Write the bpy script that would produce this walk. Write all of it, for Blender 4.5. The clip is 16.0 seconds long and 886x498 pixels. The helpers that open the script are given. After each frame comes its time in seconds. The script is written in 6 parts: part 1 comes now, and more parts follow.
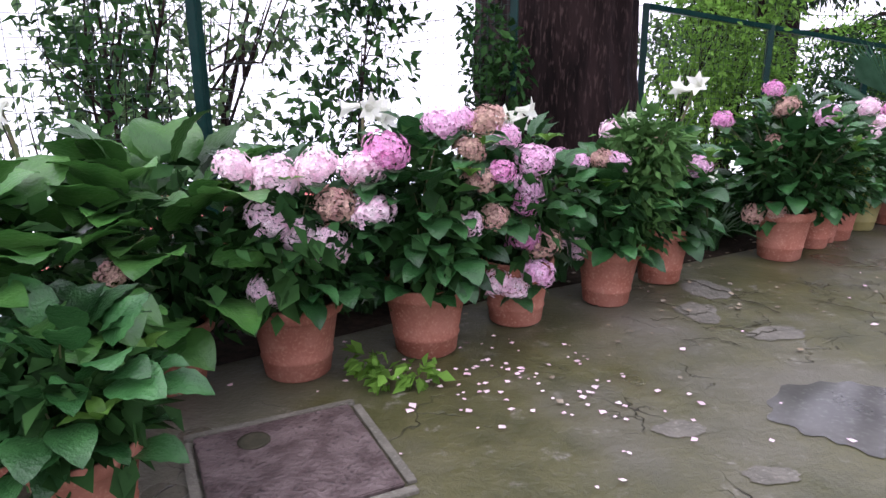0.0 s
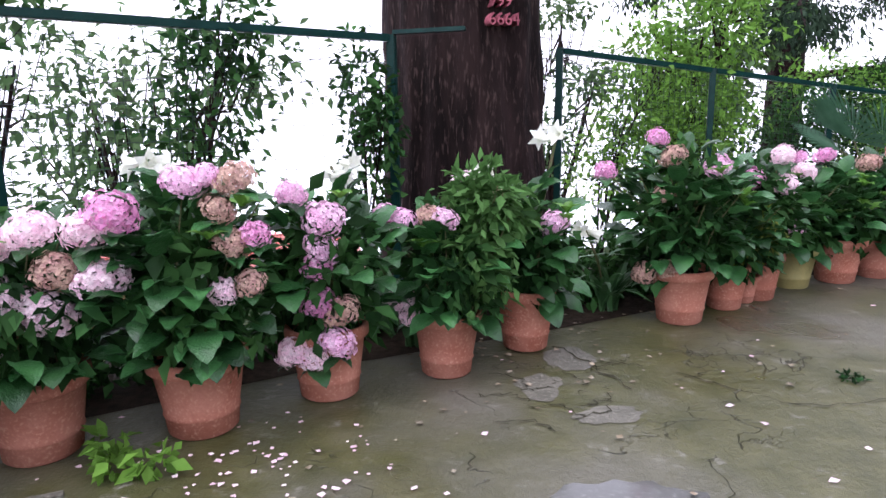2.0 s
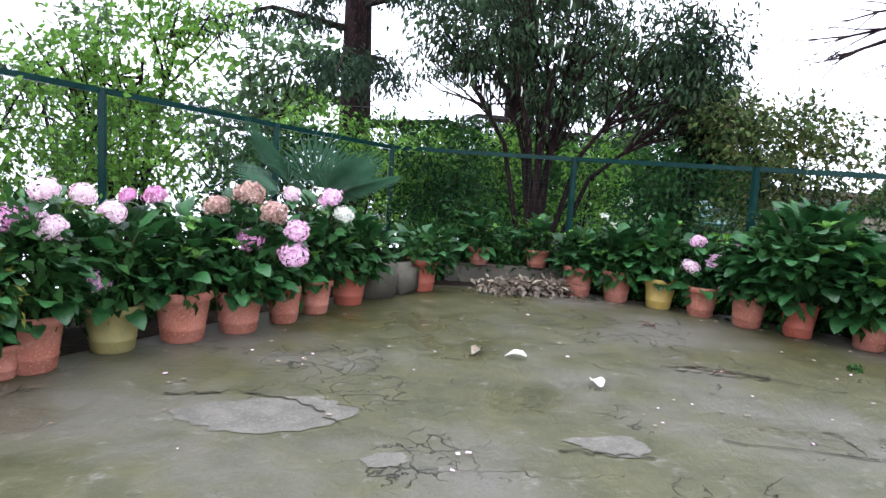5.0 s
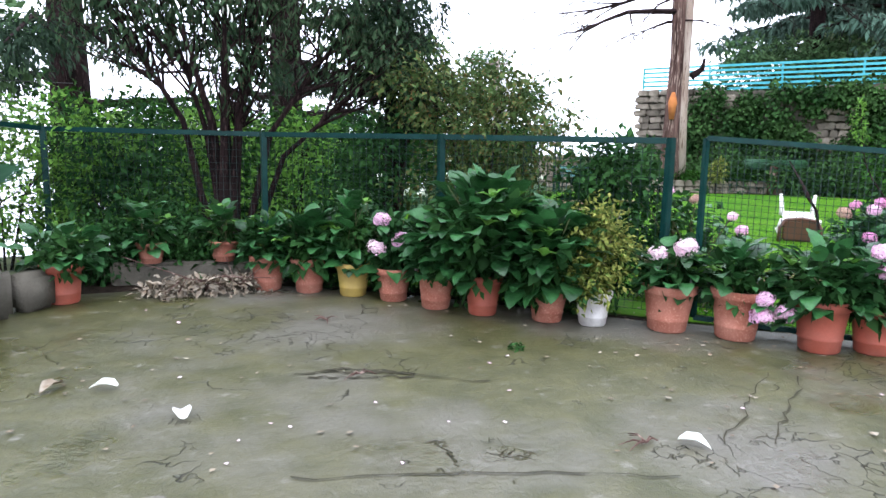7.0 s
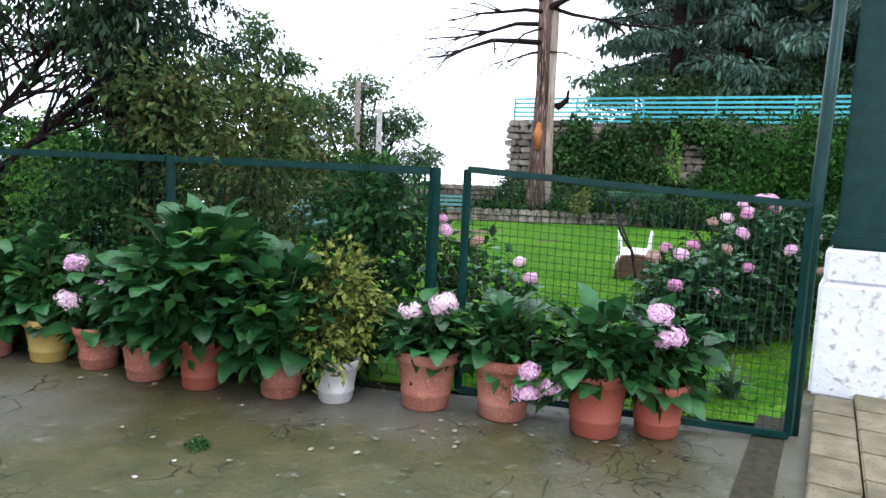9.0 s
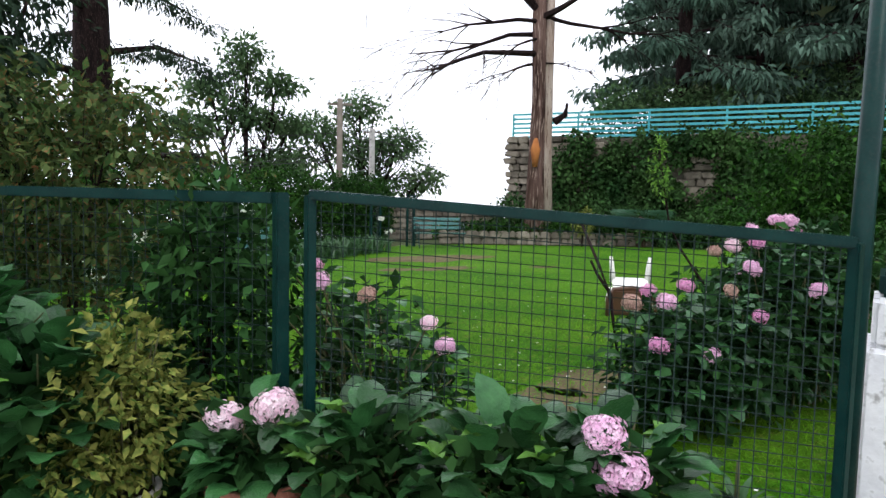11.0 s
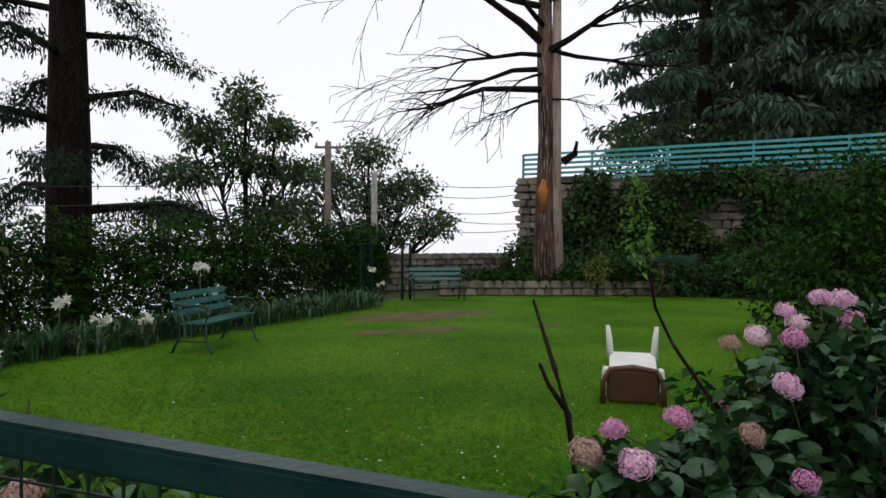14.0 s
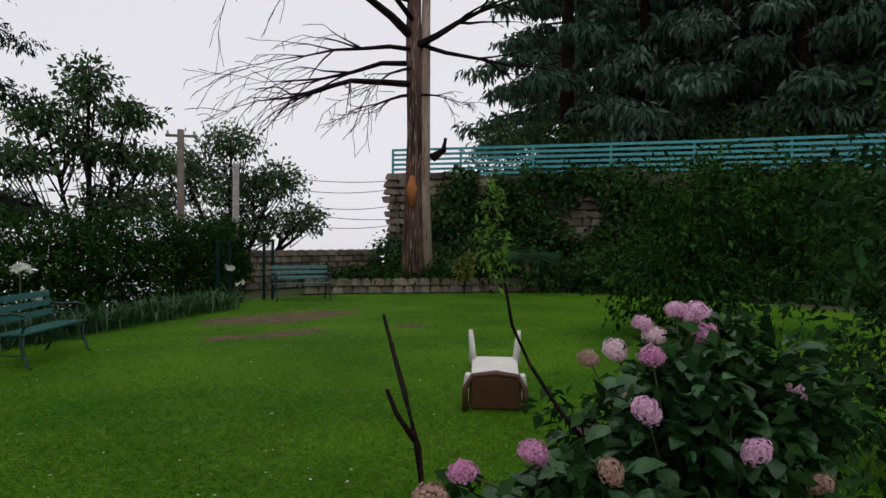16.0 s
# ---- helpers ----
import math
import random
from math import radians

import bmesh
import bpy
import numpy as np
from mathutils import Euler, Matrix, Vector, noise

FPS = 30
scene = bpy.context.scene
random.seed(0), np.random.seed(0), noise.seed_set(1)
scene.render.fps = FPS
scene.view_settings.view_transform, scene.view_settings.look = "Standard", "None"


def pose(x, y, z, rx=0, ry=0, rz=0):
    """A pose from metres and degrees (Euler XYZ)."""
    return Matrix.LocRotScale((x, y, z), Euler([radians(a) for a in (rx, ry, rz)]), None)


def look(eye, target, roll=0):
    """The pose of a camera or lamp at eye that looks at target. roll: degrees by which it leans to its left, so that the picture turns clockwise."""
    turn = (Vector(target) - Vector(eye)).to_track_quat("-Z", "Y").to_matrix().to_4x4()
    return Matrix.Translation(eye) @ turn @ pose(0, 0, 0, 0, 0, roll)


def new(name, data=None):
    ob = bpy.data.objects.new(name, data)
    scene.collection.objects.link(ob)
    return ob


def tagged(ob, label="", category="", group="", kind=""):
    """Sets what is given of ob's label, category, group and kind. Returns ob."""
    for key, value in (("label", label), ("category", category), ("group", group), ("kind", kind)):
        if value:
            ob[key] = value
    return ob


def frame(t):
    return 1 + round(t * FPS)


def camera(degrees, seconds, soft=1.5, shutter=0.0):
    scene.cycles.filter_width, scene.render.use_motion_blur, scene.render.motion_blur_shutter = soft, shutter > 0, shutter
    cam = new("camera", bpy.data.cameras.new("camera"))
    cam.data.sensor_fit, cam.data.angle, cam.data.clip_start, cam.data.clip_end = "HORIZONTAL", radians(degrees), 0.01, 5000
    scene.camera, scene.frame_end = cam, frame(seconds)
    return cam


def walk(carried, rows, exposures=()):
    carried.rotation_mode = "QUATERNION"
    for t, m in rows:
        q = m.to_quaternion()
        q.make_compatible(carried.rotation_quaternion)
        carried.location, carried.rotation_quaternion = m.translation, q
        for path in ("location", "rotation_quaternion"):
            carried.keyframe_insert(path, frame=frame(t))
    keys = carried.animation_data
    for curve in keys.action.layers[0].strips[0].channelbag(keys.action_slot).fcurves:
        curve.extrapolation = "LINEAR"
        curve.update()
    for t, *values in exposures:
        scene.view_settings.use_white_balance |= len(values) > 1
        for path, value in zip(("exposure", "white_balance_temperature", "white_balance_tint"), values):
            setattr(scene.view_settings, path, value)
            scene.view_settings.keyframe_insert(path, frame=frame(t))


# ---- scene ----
cam = camera(67.5, 16.0)
PATH = [
    (0, (-0.048, -0.910, 1.331), (-0.458, 0.977, 0.812), -0.3),
    (0.5, (0.215, -0.814, 1.296), (-0.267, 1.078, 0.862), -2.2),
    (1, (0.527, -0.687, 1.334), (-0.124, 1.148, 0.877), -1.1),
    (1.5, (0.758, -0.489, 1.327), (0.049, 1.323, 0.864), -1.5),
    (2, (1.018, -0.304, 1.347), (0.481, 1.582, 0.955), -0.9),
    (2.5, (1.425, -0.171, 1.377), (0.882, 1.718, 1.011), -0.9),
    (3, (1.787, 0.013, 1.374), (1.191, 1.895, 1.054), -1.5),
    (3.5, (2.149, 0.187, 1.395), (1.684, 2.108, 1.090), -1.4),
    (4, (2.640, 0.295, 1.396), (2.334, 2.253, 1.127), 0.1),
    (4.2, (2.781, 0.341, 1.378), (2.598, 2.315, 1.115), 1.0),
    (4.5, (3.090, 0.453, 1.335), (3.152, 2.438, 1.105), 2.8),
    (4.6, (3.168, 0.502, 1.328), (3.312, 2.480, 1.073), 3.9),
    (4.7, (3.248, 0.582, 1.345), (3.466, 2.553, 1.085), 4.2),
    (6.8, (4.820, 1.153, 1.334), (5.671, 2.928, 0.981), -0.4),
    (7, (4.998, 1.161, 1.359), (5.896, 2.922, 1.057), 1.1),
    (7.5, (5.435, 1.237, 1.384), (6.458, 2.930, 1.092), -0.1),
    (8, (5.820, 1.367, 1.407), (6.995, 2.974, 1.219), 2.4),
    (8.1, (5.897, 1.377, 1.393), (7.073, 2.983, 1.197), 2.4),
    (8.2, (5.961, 1.391, 1.398), (7.146, 2.988, 1.181), 2.3),
    (10.3, (7.495, 2.017, 1.421), (8.545, 3.704, 1.196), 1.5),
    (10.4, (7.557, 2.066, 1.417), (8.594, 3.760, 1.182), 1.5),
    (10.5, (7.634, 2.096, 1.410), (8.670, 3.792, 1.182), 2.0),
    (11, (7.968, 2.301, 1.469), (9.094, 3.946, 1.311), 1.2),
    (11.5, (8.345, 2.432, 1.527), (9.405, 4.122, 1.378), 2.0),
    (12, (8.667, 2.596, 1.527), (9.736, 4.285, 1.451), 4.2),
    (12.5, (8.929, 2.793, 1.554), (10.063, 4.439, 1.488), 3.4),
    (13, (9.141, 2.977, 1.603), (10.159, 4.698, 1.556), 3.4),
    (13.2, (9.200, 2.990, 1.565), (10.205, 4.719, 1.540), 4.3),
    (13.5, (9.326, 3.095, 1.577), (10.406, 4.778, 1.554), 4.2),
    (14, (9.576, 3.244, 1.640), (10.632, 4.942, 1.607), 0.3),
    (14.5, (9.769, 3.313, 1.690), (10.788, 5.033, 1.661), -3.1),
    (15, (9.908, 3.386, 1.690), (10.898, 5.122, 1.617), -3.4),
    (15.5, (9.989, 3.525, 1.652), (11.173, 5.136, 1.611), 1.1),
    (16, (9.930, 3.487, 1.715), (11.289, 4.953, 1.667), 0.6),
]
walk(cam, [(t, look(e, g, r)) for t, e, g, r in PATH],
     exposures=[(0, 1.4, 6250, 24), (2, 1.6, 6200, 20), (4.5, 1.75, 6050, 14), (7, 1.97, 6000, 12), (8, 1.85, 5900, 9), (10.3, 1.2, 6300, 8), (12, 0.8, 6600, 8), (14, -0.02, 6750, 10), (16, -0.35, 6850, 11)])

# ---- overcast daylight ----
world = bpy.data.worlds.new("overcast")
scene.world = world
world.use_nodes = True
wn = world.node_tree.nodes
wl = world.node_tree.links
sky = wn.new("ShaderNodeTexSky")
sky.sky_type = 'NISHITA'
sky.sun_disc = False
sky.sun_elevation = radians(55)
sky.sun_rotation = radians(40)
sky_hsv = wn.new("ShaderNodeHueSaturation")
sky_hsv.inputs["Saturation"].default_value = 0.12
sky_hsv.inputs["Value"].default_value = 0.10
cloud = wn.new("ShaderNodeMixRGB")
cloud.inputs[0].default_value = 0.8
cloud.inputs[2].default_value = (0.97, 1.0, 1.12, 1)
wl.new(sky.outputs[0], sky_hsv.inputs["Color"])
wl.new(sky_hsv.outputs[0], cloud.inputs[1])
wl.new(cloud.outputs[0], wn["Background"].inputs[0])
wn["Background"].inputs[1].default_value = 1.05
sun_data = bpy.data.lights.new("sun", 'SUN')
sun_data.energy = 0.5
sun_data.angle = radians(25)
sun_data.color = (1.0, 0.98, 0.95)
sun = new("sun", sun_data)
sun.matrix_world = look((0, 0, 30), (10, 14, 0))


# ---- materials ----
def material(name, a, b, rough=0.7, scale=8.0, fine=60.0, bump=0.2, metal=0.0, leaf=0.0, vary=0.0, island=False, third=None, spec=0.4, stretch=1.0):
    """Two colours mixed by coarse and fine noise, with relief; leaf lets light through."""
    if rough >= 0.75:
        spec = 0.08
    elif leaf:
        spec = 0.4 if rough < 0.45 else 0.05
    m = bpy.data.materials.new(name)
    m.use_nodes = True
    n, l = m.node_tree.nodes, m.node_tree.links
    p = n["Principled BSDF"]
    tc = n.new("ShaderNodeTexCoord")
    geo = n.new("ShaderNodeNewGeometry")
    n1 = n.new("ShaderNodeTexNoise")
    n1.inputs["Scale"].default_value = scale
    n1.inputs["Detail"].default_value = 5
    where = geo.outputs["Position"]
    if stretch != 1.0:
        grain = n.new("ShaderNodeVectorMath")
        grain.operation = 'MULTIPLY'
        grain.inputs[1].default_value = (1, 1, stretch)
        l.new(where, grain.inputs[0])
        where = grain.outputs[0]
    l.new(where, n1.inputs["Vector"])
    n2 = n.new("ShaderNodeTexNoise")
    n2.inputs["Scale"].default_value = fine
    n2.inputs["Detail"].default_value = 3
    l.new(where, n2.inputs["Vector"])
    ramp = n.new("ShaderNodeMapRange")
    ramp.inputs[1].default_value, ramp.inputs[2].default_value = 0.35, 0.65
    l.new(n1.outputs[0], ramp.inputs[0])
    mix = n.new("ShaderNodeMixRGB")
    mix.inputs[1].default_value, mix.inputs[2].default_value = (*a, 1), (*b, 1)
    l.new(ramp.outputs[0], mix.inputs[0])
    out = mix
    if third:
        r3 = n.new("ShaderNodeMapRange")
        r3.inputs[1].default_value, r3.inputs[2].default_value = 0.55, 0.7
        l.new(n2.outputs[0], r3.inputs[0])
        m3 = n.new("ShaderNodeMixRGB")
        m3.inputs[2].default_value = (*third, 1)
        l.new(r3.outputs[0], m3.inputs[0])
        l.new(out.outputs[0], m3.inputs[1])
        out = m3
    hsv = n.new("ShaderNodeHueSaturation")
    l.new(out.outputs[0], hsv.inputs["Color"])
    add = n.new("ShaderNodeMath")
    add.operation = 'MULTIPLY_ADD'
    add.inputs[1].default_value, add.inputs[2].default_value = 0.35, 0.82
    l.new(n2.outputs[0], add.inputs[0])
    val = add
    if vary:
        if island:
            src = geo.outputs["Random Per Island"]
        else:
            src = n.new("ShaderNodeObjectInfo").outputs["Random"]
        va = n.new("ShaderNodeMath")
        va.operation = 'MULTIPLY_ADD'
        va.inputs[1].default_value, va.inputs[2].default_value = vary * 2, 1 - vary
        l.new(src, va.inputs[0])
        vm = n.new("ShaderNodeMath")
        vm.operation = 'MULTIPLY'
        l.new(va.outputs[0], vm.inputs[0])
        l.new(add.outputs[0], vm.inputs[1])
        val = vm
    l.new(val.outputs[0], hsv.inputs["Value"])
    l.new(hsv.outputs[0], p.inputs["Base Color"])
    p.inputs["Roughness"].default_value = rough
    p.inputs["Metallic"].default_value = metal
    p.inputs["Specular IOR Level"].default_value = spec
    if bump:
        bp = n.new("ShaderNodeBump")
        bp.inputs["Strength"].default_value = bump
        bp.inputs["Distance"].default_value = 0.01
        l.new(n2.outputs[0], bp.inputs["Height"])
        l.new(bp.outputs[0], p.inputs["Normal"])
    if leaf:
        tr = n.new("ShaderNodeBsdfTranslucent")
        l.new(hsv.outputs[0], tr.inputs["Color"])
        ms = n.new("ShaderNodeMixShader")
        ms.inputs[0].default_value = leaf
        l.new(p.outputs[0], ms.inputs[1])
        l.new(tr.outputs[0], ms.inputs[2])
        l.new(ms.outputs[0], n["Material Output"].inputs[0])
    return m


TERRACOTTA = material("terracotta", (0.27, 0.095, 0.062), (0.36, 0.155, 0.11), 0.8, 5, 70, 0.2, third=(0.40, 0.20, 0.14), vary=0.16)
RED_CLAY = material("red_clay", (0.36, 0.085, 0.05), (0.30, 0.085, 0.055), 0.65, 6, 60, 0.1, vary=0.1)
YELLOW_POT = material("yellow_plastic", (0.42, 0.30, 0.07), (0.34, 0.24, 0.07), 0.6, 6, 50, 0.1)
OLIVE_POT = material("olive_plastic", (0.26, 0.22, 0.08), (0.20, 0.18, 0.07), 0.7, 6, 50, 0.1)
WHITE_POT = material("white_plastic", (0.55, 0.53, 0.50), (0.40, 0.38, 0.35), 0.6, 9, 50, 0.1)
# Pot soil; its dark colour also paints the shade strip behind the pots.
SOIL_AND_SHADE = material("soil", (0.014, 0.010, 0.007), (0.035, 0.025, 0.018), 0.95, 20, 120, 0.8)
STEM = material("stem", (0.06, 0.09, 0.025), (0.10, 0.08, 0.04), 0.7, 30, 150, 0.3)
HYD_LEAF = material("hydrangea_leaf", (0.016, 0.066, 0.018), (0.036, 0.12, 0.034), 0.32, 10, 90, 0.5, leaf=0.18, vary=0.5)
YOUNG_LEAF = material("young_leaf", (0.09, 0.22, 0.03), (0.12, 0.26, 0.045), 0.42, 10, 90, 0.4, leaf=0.25, vary=0.3)
BROAD_LEAF = material("broad_leaf", (0.032, 0.11, 0.022), (0.062, 0.165, 0.036), 0.33, 7, 60, 0.5, leaf=0.18, vary=0.45)
FERN_LEAF = material("cut_leaf", (0.055, 0.13, 0.035), (0.08, 0.17, 0.05), 0.5, 12, 90, 0.3, leaf=0.25, vary=0.3, island=True)
VARIEGATED = material("variegated_leaf", (0.06, 0.11, 0.02), (0.24, 0.24, 0.06), 0.5, 25, 120, 0.3, leaf=0.25, vary=0.4, island=True)
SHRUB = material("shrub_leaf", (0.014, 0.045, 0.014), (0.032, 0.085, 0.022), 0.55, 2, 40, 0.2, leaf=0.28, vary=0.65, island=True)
BRIGHT_SHRUB = material("bright_shrub_leaf", (0.085, 0.19, 0.03), (0.15, 0.29, 0.05), 0.5, 2, 40, 0.2, leaf=0.4, vary=0.5, island=True)
RED_SHRUB = material("reddish_shrub_leaf", (0.035, 0.075, 0.022), (0.07, 0.10, 0.03), 0.5, 3, 40, 0.2, leaf=0.3, vary=0.55, island=True, third=(0.15, 0.06, 0.025))
HEDGE = material("hedge_leaf", (0.008, 0.030, 0.006), (0.030, 0.085, 0.012), 0.6, 1.5, 30, 0.2, leaf=0.22, vary=0.75, island=True)
NEEDLES = material("cedar_needle", (0.014, 0.028, 0.016), (0.024, 0.042, 0.024), 0.7, 2, 40, 0.2, leaf=0.15, vary=0.4, island=True)
DROOPING = material("drooping_leaf", (0.018, 0.04, 0.018), (0.04, 0.075, 0.034), 0.6, 2, 40, 0.2, leaf=0.3, vary=0.6, island=True, third=(0.07, 0.05, 0.035))
# The hillside's mist is put into this needle colour: paler and bluer.
HAZED_NEEDLES = material("mist_paled_cedar_needle", (0.045, 0.085, 0.06), (0.085, 0.135, 0.10), 0.8, 0.3, 10, 0.2, leaf=0.15, vary=0.5, island=True)
FAR_LEAF = material("far_leaf", (0.05, 0.10, 0.04), (0.085, 0.14, 0.06), 0.6, 0.5, 10, 0.2, leaf=0.3, vary=0.5, island=True)
IVY = material("ivy_leaf", (0.016, 0.048, 0.014), (0.05, 0.105, 0.03), 0.55, 0.7, 20, 0.2, leaf=0.2, vary=0.65, island=True)
STRAP = material("strap_leaf", (0.03, 0.085, 0.03), (0.055, 0.13, 0.045), 0.4, 6, 60, 0.2, leaf=0.2, vary=0.4, island=True)
PALM = material("palm_leaf", (0.05, 0.13, 0.07), (0.075, 0.17, 0.10), 0.42, 6, 60, 0.2, leaf=0.25)
GRASS = material("grass_blade", (0.042, 0.165, 0.005), (0.11, 0.25, 0.012), 0.6, 0.7, 9, 0.0, leaf=0.35, vary=0.6, island=True, third=(0.15, 0.2, 0.03))
DEADLEAF = material("dead_leaf", (0.16, 0.12, 0.08), (0.26, 0.23, 0.18), 0.8, 20, 90, 0.3, vary=0.4, island=True)
PINK = material("pink_petal", (0.74, 0.40, 0.60), (0.86, 0.60, 0.74), 0.6, 25, 110, 0.2, leaf=0.25, vary=0.2, island=True)
PALE = material("pale_pink_petal", (0.88, 0.60, 0.72), (0.94, 0.78, 0.82), 0.6, 25, 110, 0.2, leaf=0.35, vary=0.16, island=True)
DEEP = material("deep_pink_petal", (0.64, 0.24, 0.46), (0.76, 0.40, 0.60), 0.6, 25, 110, 0.2, leaf=0.25, vary=0.22, island=True)
DUSTY = material("dusty_pink_petal", (0.42, 0.24, 0.22), (0.52, 0.36, 0.28), 0.7, 25, 110, 0.3, leaf=0.2, vary=0.25, island=True)
WHITEP = material("white_petal", (0.82, 0.82, 0.76), (0.76, 0.78, 0.66), 0.5, 25, 110, 0.1, leaf=0.3, vary=0.08, island=True)
FENCE = material("green_paint", (0.003, 0.022, 0.020), (0.006, 0.034, 0.029), 0.3, 9, 80, 0.1, third=(0.012, 0.028, 0.024), spec=0.14)
WIRE = material("green_wire", (0.005, 0.02, 0.018), (0.01, 0.026, 0.022), 0.6, 9, 80, 0)
# Green paint, lightened and flecked pale to imitate the sky reflected in it.
BENCH_GREEN_SHEEN = material("bench_green_with_sky_sheen", (0.012, 0.10, 0.09), (0.02, 0.13, 0.115), 0.3, 9, 80, 0.15, third=(0.12, 0.2, 0.19), spec=0.5)
IRON = material("cast_iron", (0.012, 0.035, 0.033), (0.02, 0.05, 0.045), 0.45, 20, 90, 0.2, metal=0.2)
BARK = material("dark_bark", (0.006, 0.004, 0.004), (0.020, 0.012, 0.0115), 0.95, 9, 45, 1.0, third=(0.045, 0.029, 0.026), stretch=0.22)
BARE = material("bare_wood", (0.26, 0.19, 0.15), (0.40, 0.33, 0.28), 0.8, 6, 25, 0.6, third=(0.10, 0.06, 0.045), stretch=0.12)
DEADBARK = material("dead_tree_bark", (0.035, 0.018, 0.015), (0.14, 0.085, 0.07), 0.9, 6, 20, 1.0, third=(0.32, 0.24, 0.20), stretch=0.10)
SCAR = material("orange_scar_wood", (0.42, 0.16, 0.05), (0.30, 0.11, 0.04), 0.8, 4, 40, 0.5)
STONE = material("wall_stone", (0.12, 0.10, 0.08), (0.22, 0.19, 0.15), 0.9, 3, 50, 0.7, vary=0.4, third=(0.07, 0.08, 0.05))
MORTAR = material("wall_core", (0.07, 0.065, 0.05), (0.11, 0.10, 0.08), 0.95, 3, 40, 0.7)
TURQ = material("turquoise_paint", (0.04, 0.30, 0.33), (0.06, 0.36, 0.39), 0.5, 3, 60, 0.1, third=(0.10, 0.30, 0.32))
PLASTER = material("flaking_whitewash", (0.66, 0.66, 0.68), (0.74, 0.74, 0.74), 0.85, 3, 18, 0.5, third=(0.34, 0.33, 0.32))
STEP = material("yellowish_stone", (0.085, 0.072, 0.035), (0.17, 0.14, 0.085), 0.6, 6, 60, 0.5, vary=0.25, third=(0.05, 0.05, 0.02))
IRONLID = material("rusty_lid", (0.055, 0.038, 0.036), (0.125, 0.095, 0.09), 0.42, 12, 55, 0.8, third=(0.02, 0.013, 0.013))
PATCH = material("bare_concrete", (0.085, 0.08, 0.062), (0.135, 0.125, 0.10), 0.6, 7, 60, 0.6, third=(0.165, 0.155, 0.125))
CRACK = material("crack_shadow_soil", (0.03, 0.03, 0.02), (0.05, 0.045, 0.03), 0.95, 20, 90, 0.4)
CHAIRW = material("white_chair_plastic", (0.72, 0.71, 0.66), (0.64, 0.62, 0.58), 0.5, 6, 60, 0.1)
CHAIRB = material("brown_chair_plastic", (0.10, 0.045, 0.025), (0.075, 0.034, 0.022), 0.45, 6, 60, 0.1)
CONCRETE = material("pole_concrete", (0.30, 0.29, 0.27), (0.38, 0.37, 0.35), 0.85, 5, 50, 0.4)
RUSTPOLE = material("weathered_pole", (0.13, 0.11, 0.09), (0.20, 0.17, 0.145), 0.85, 5, 50, 0.4)
CABLE = material("cable_black", (0.02, 0.02, 0.022), (0.03, 0.03, 0.03), 0.6, 9, 50, 0)
SILVER = material("silver_paint", (0.45, 0.46, 0.47), (0.38, 0.39, 0.40), 0.4, 9, 50, 0.1, metal=0.5)
ROOFRED = material("red_roof_sheet", (0.52, 0.10, 0.08), (0.44, 0.13, 0.11), 0.6, 2, 20, 0.2)
WET = material("standing_water_film", (0.05, 0.05, 0.045), (0.085, 0.083, 0.075), 0.12, 3, 40, 0.05, third=(0.10, 0.10, 0.09), spec=0.5)
PINKPAINT = material("pink_chalk_paint", (0.36, 0.10, 0.13), (0.22, 0.06, 0.08), 0.8, 30, 90, 0.4)


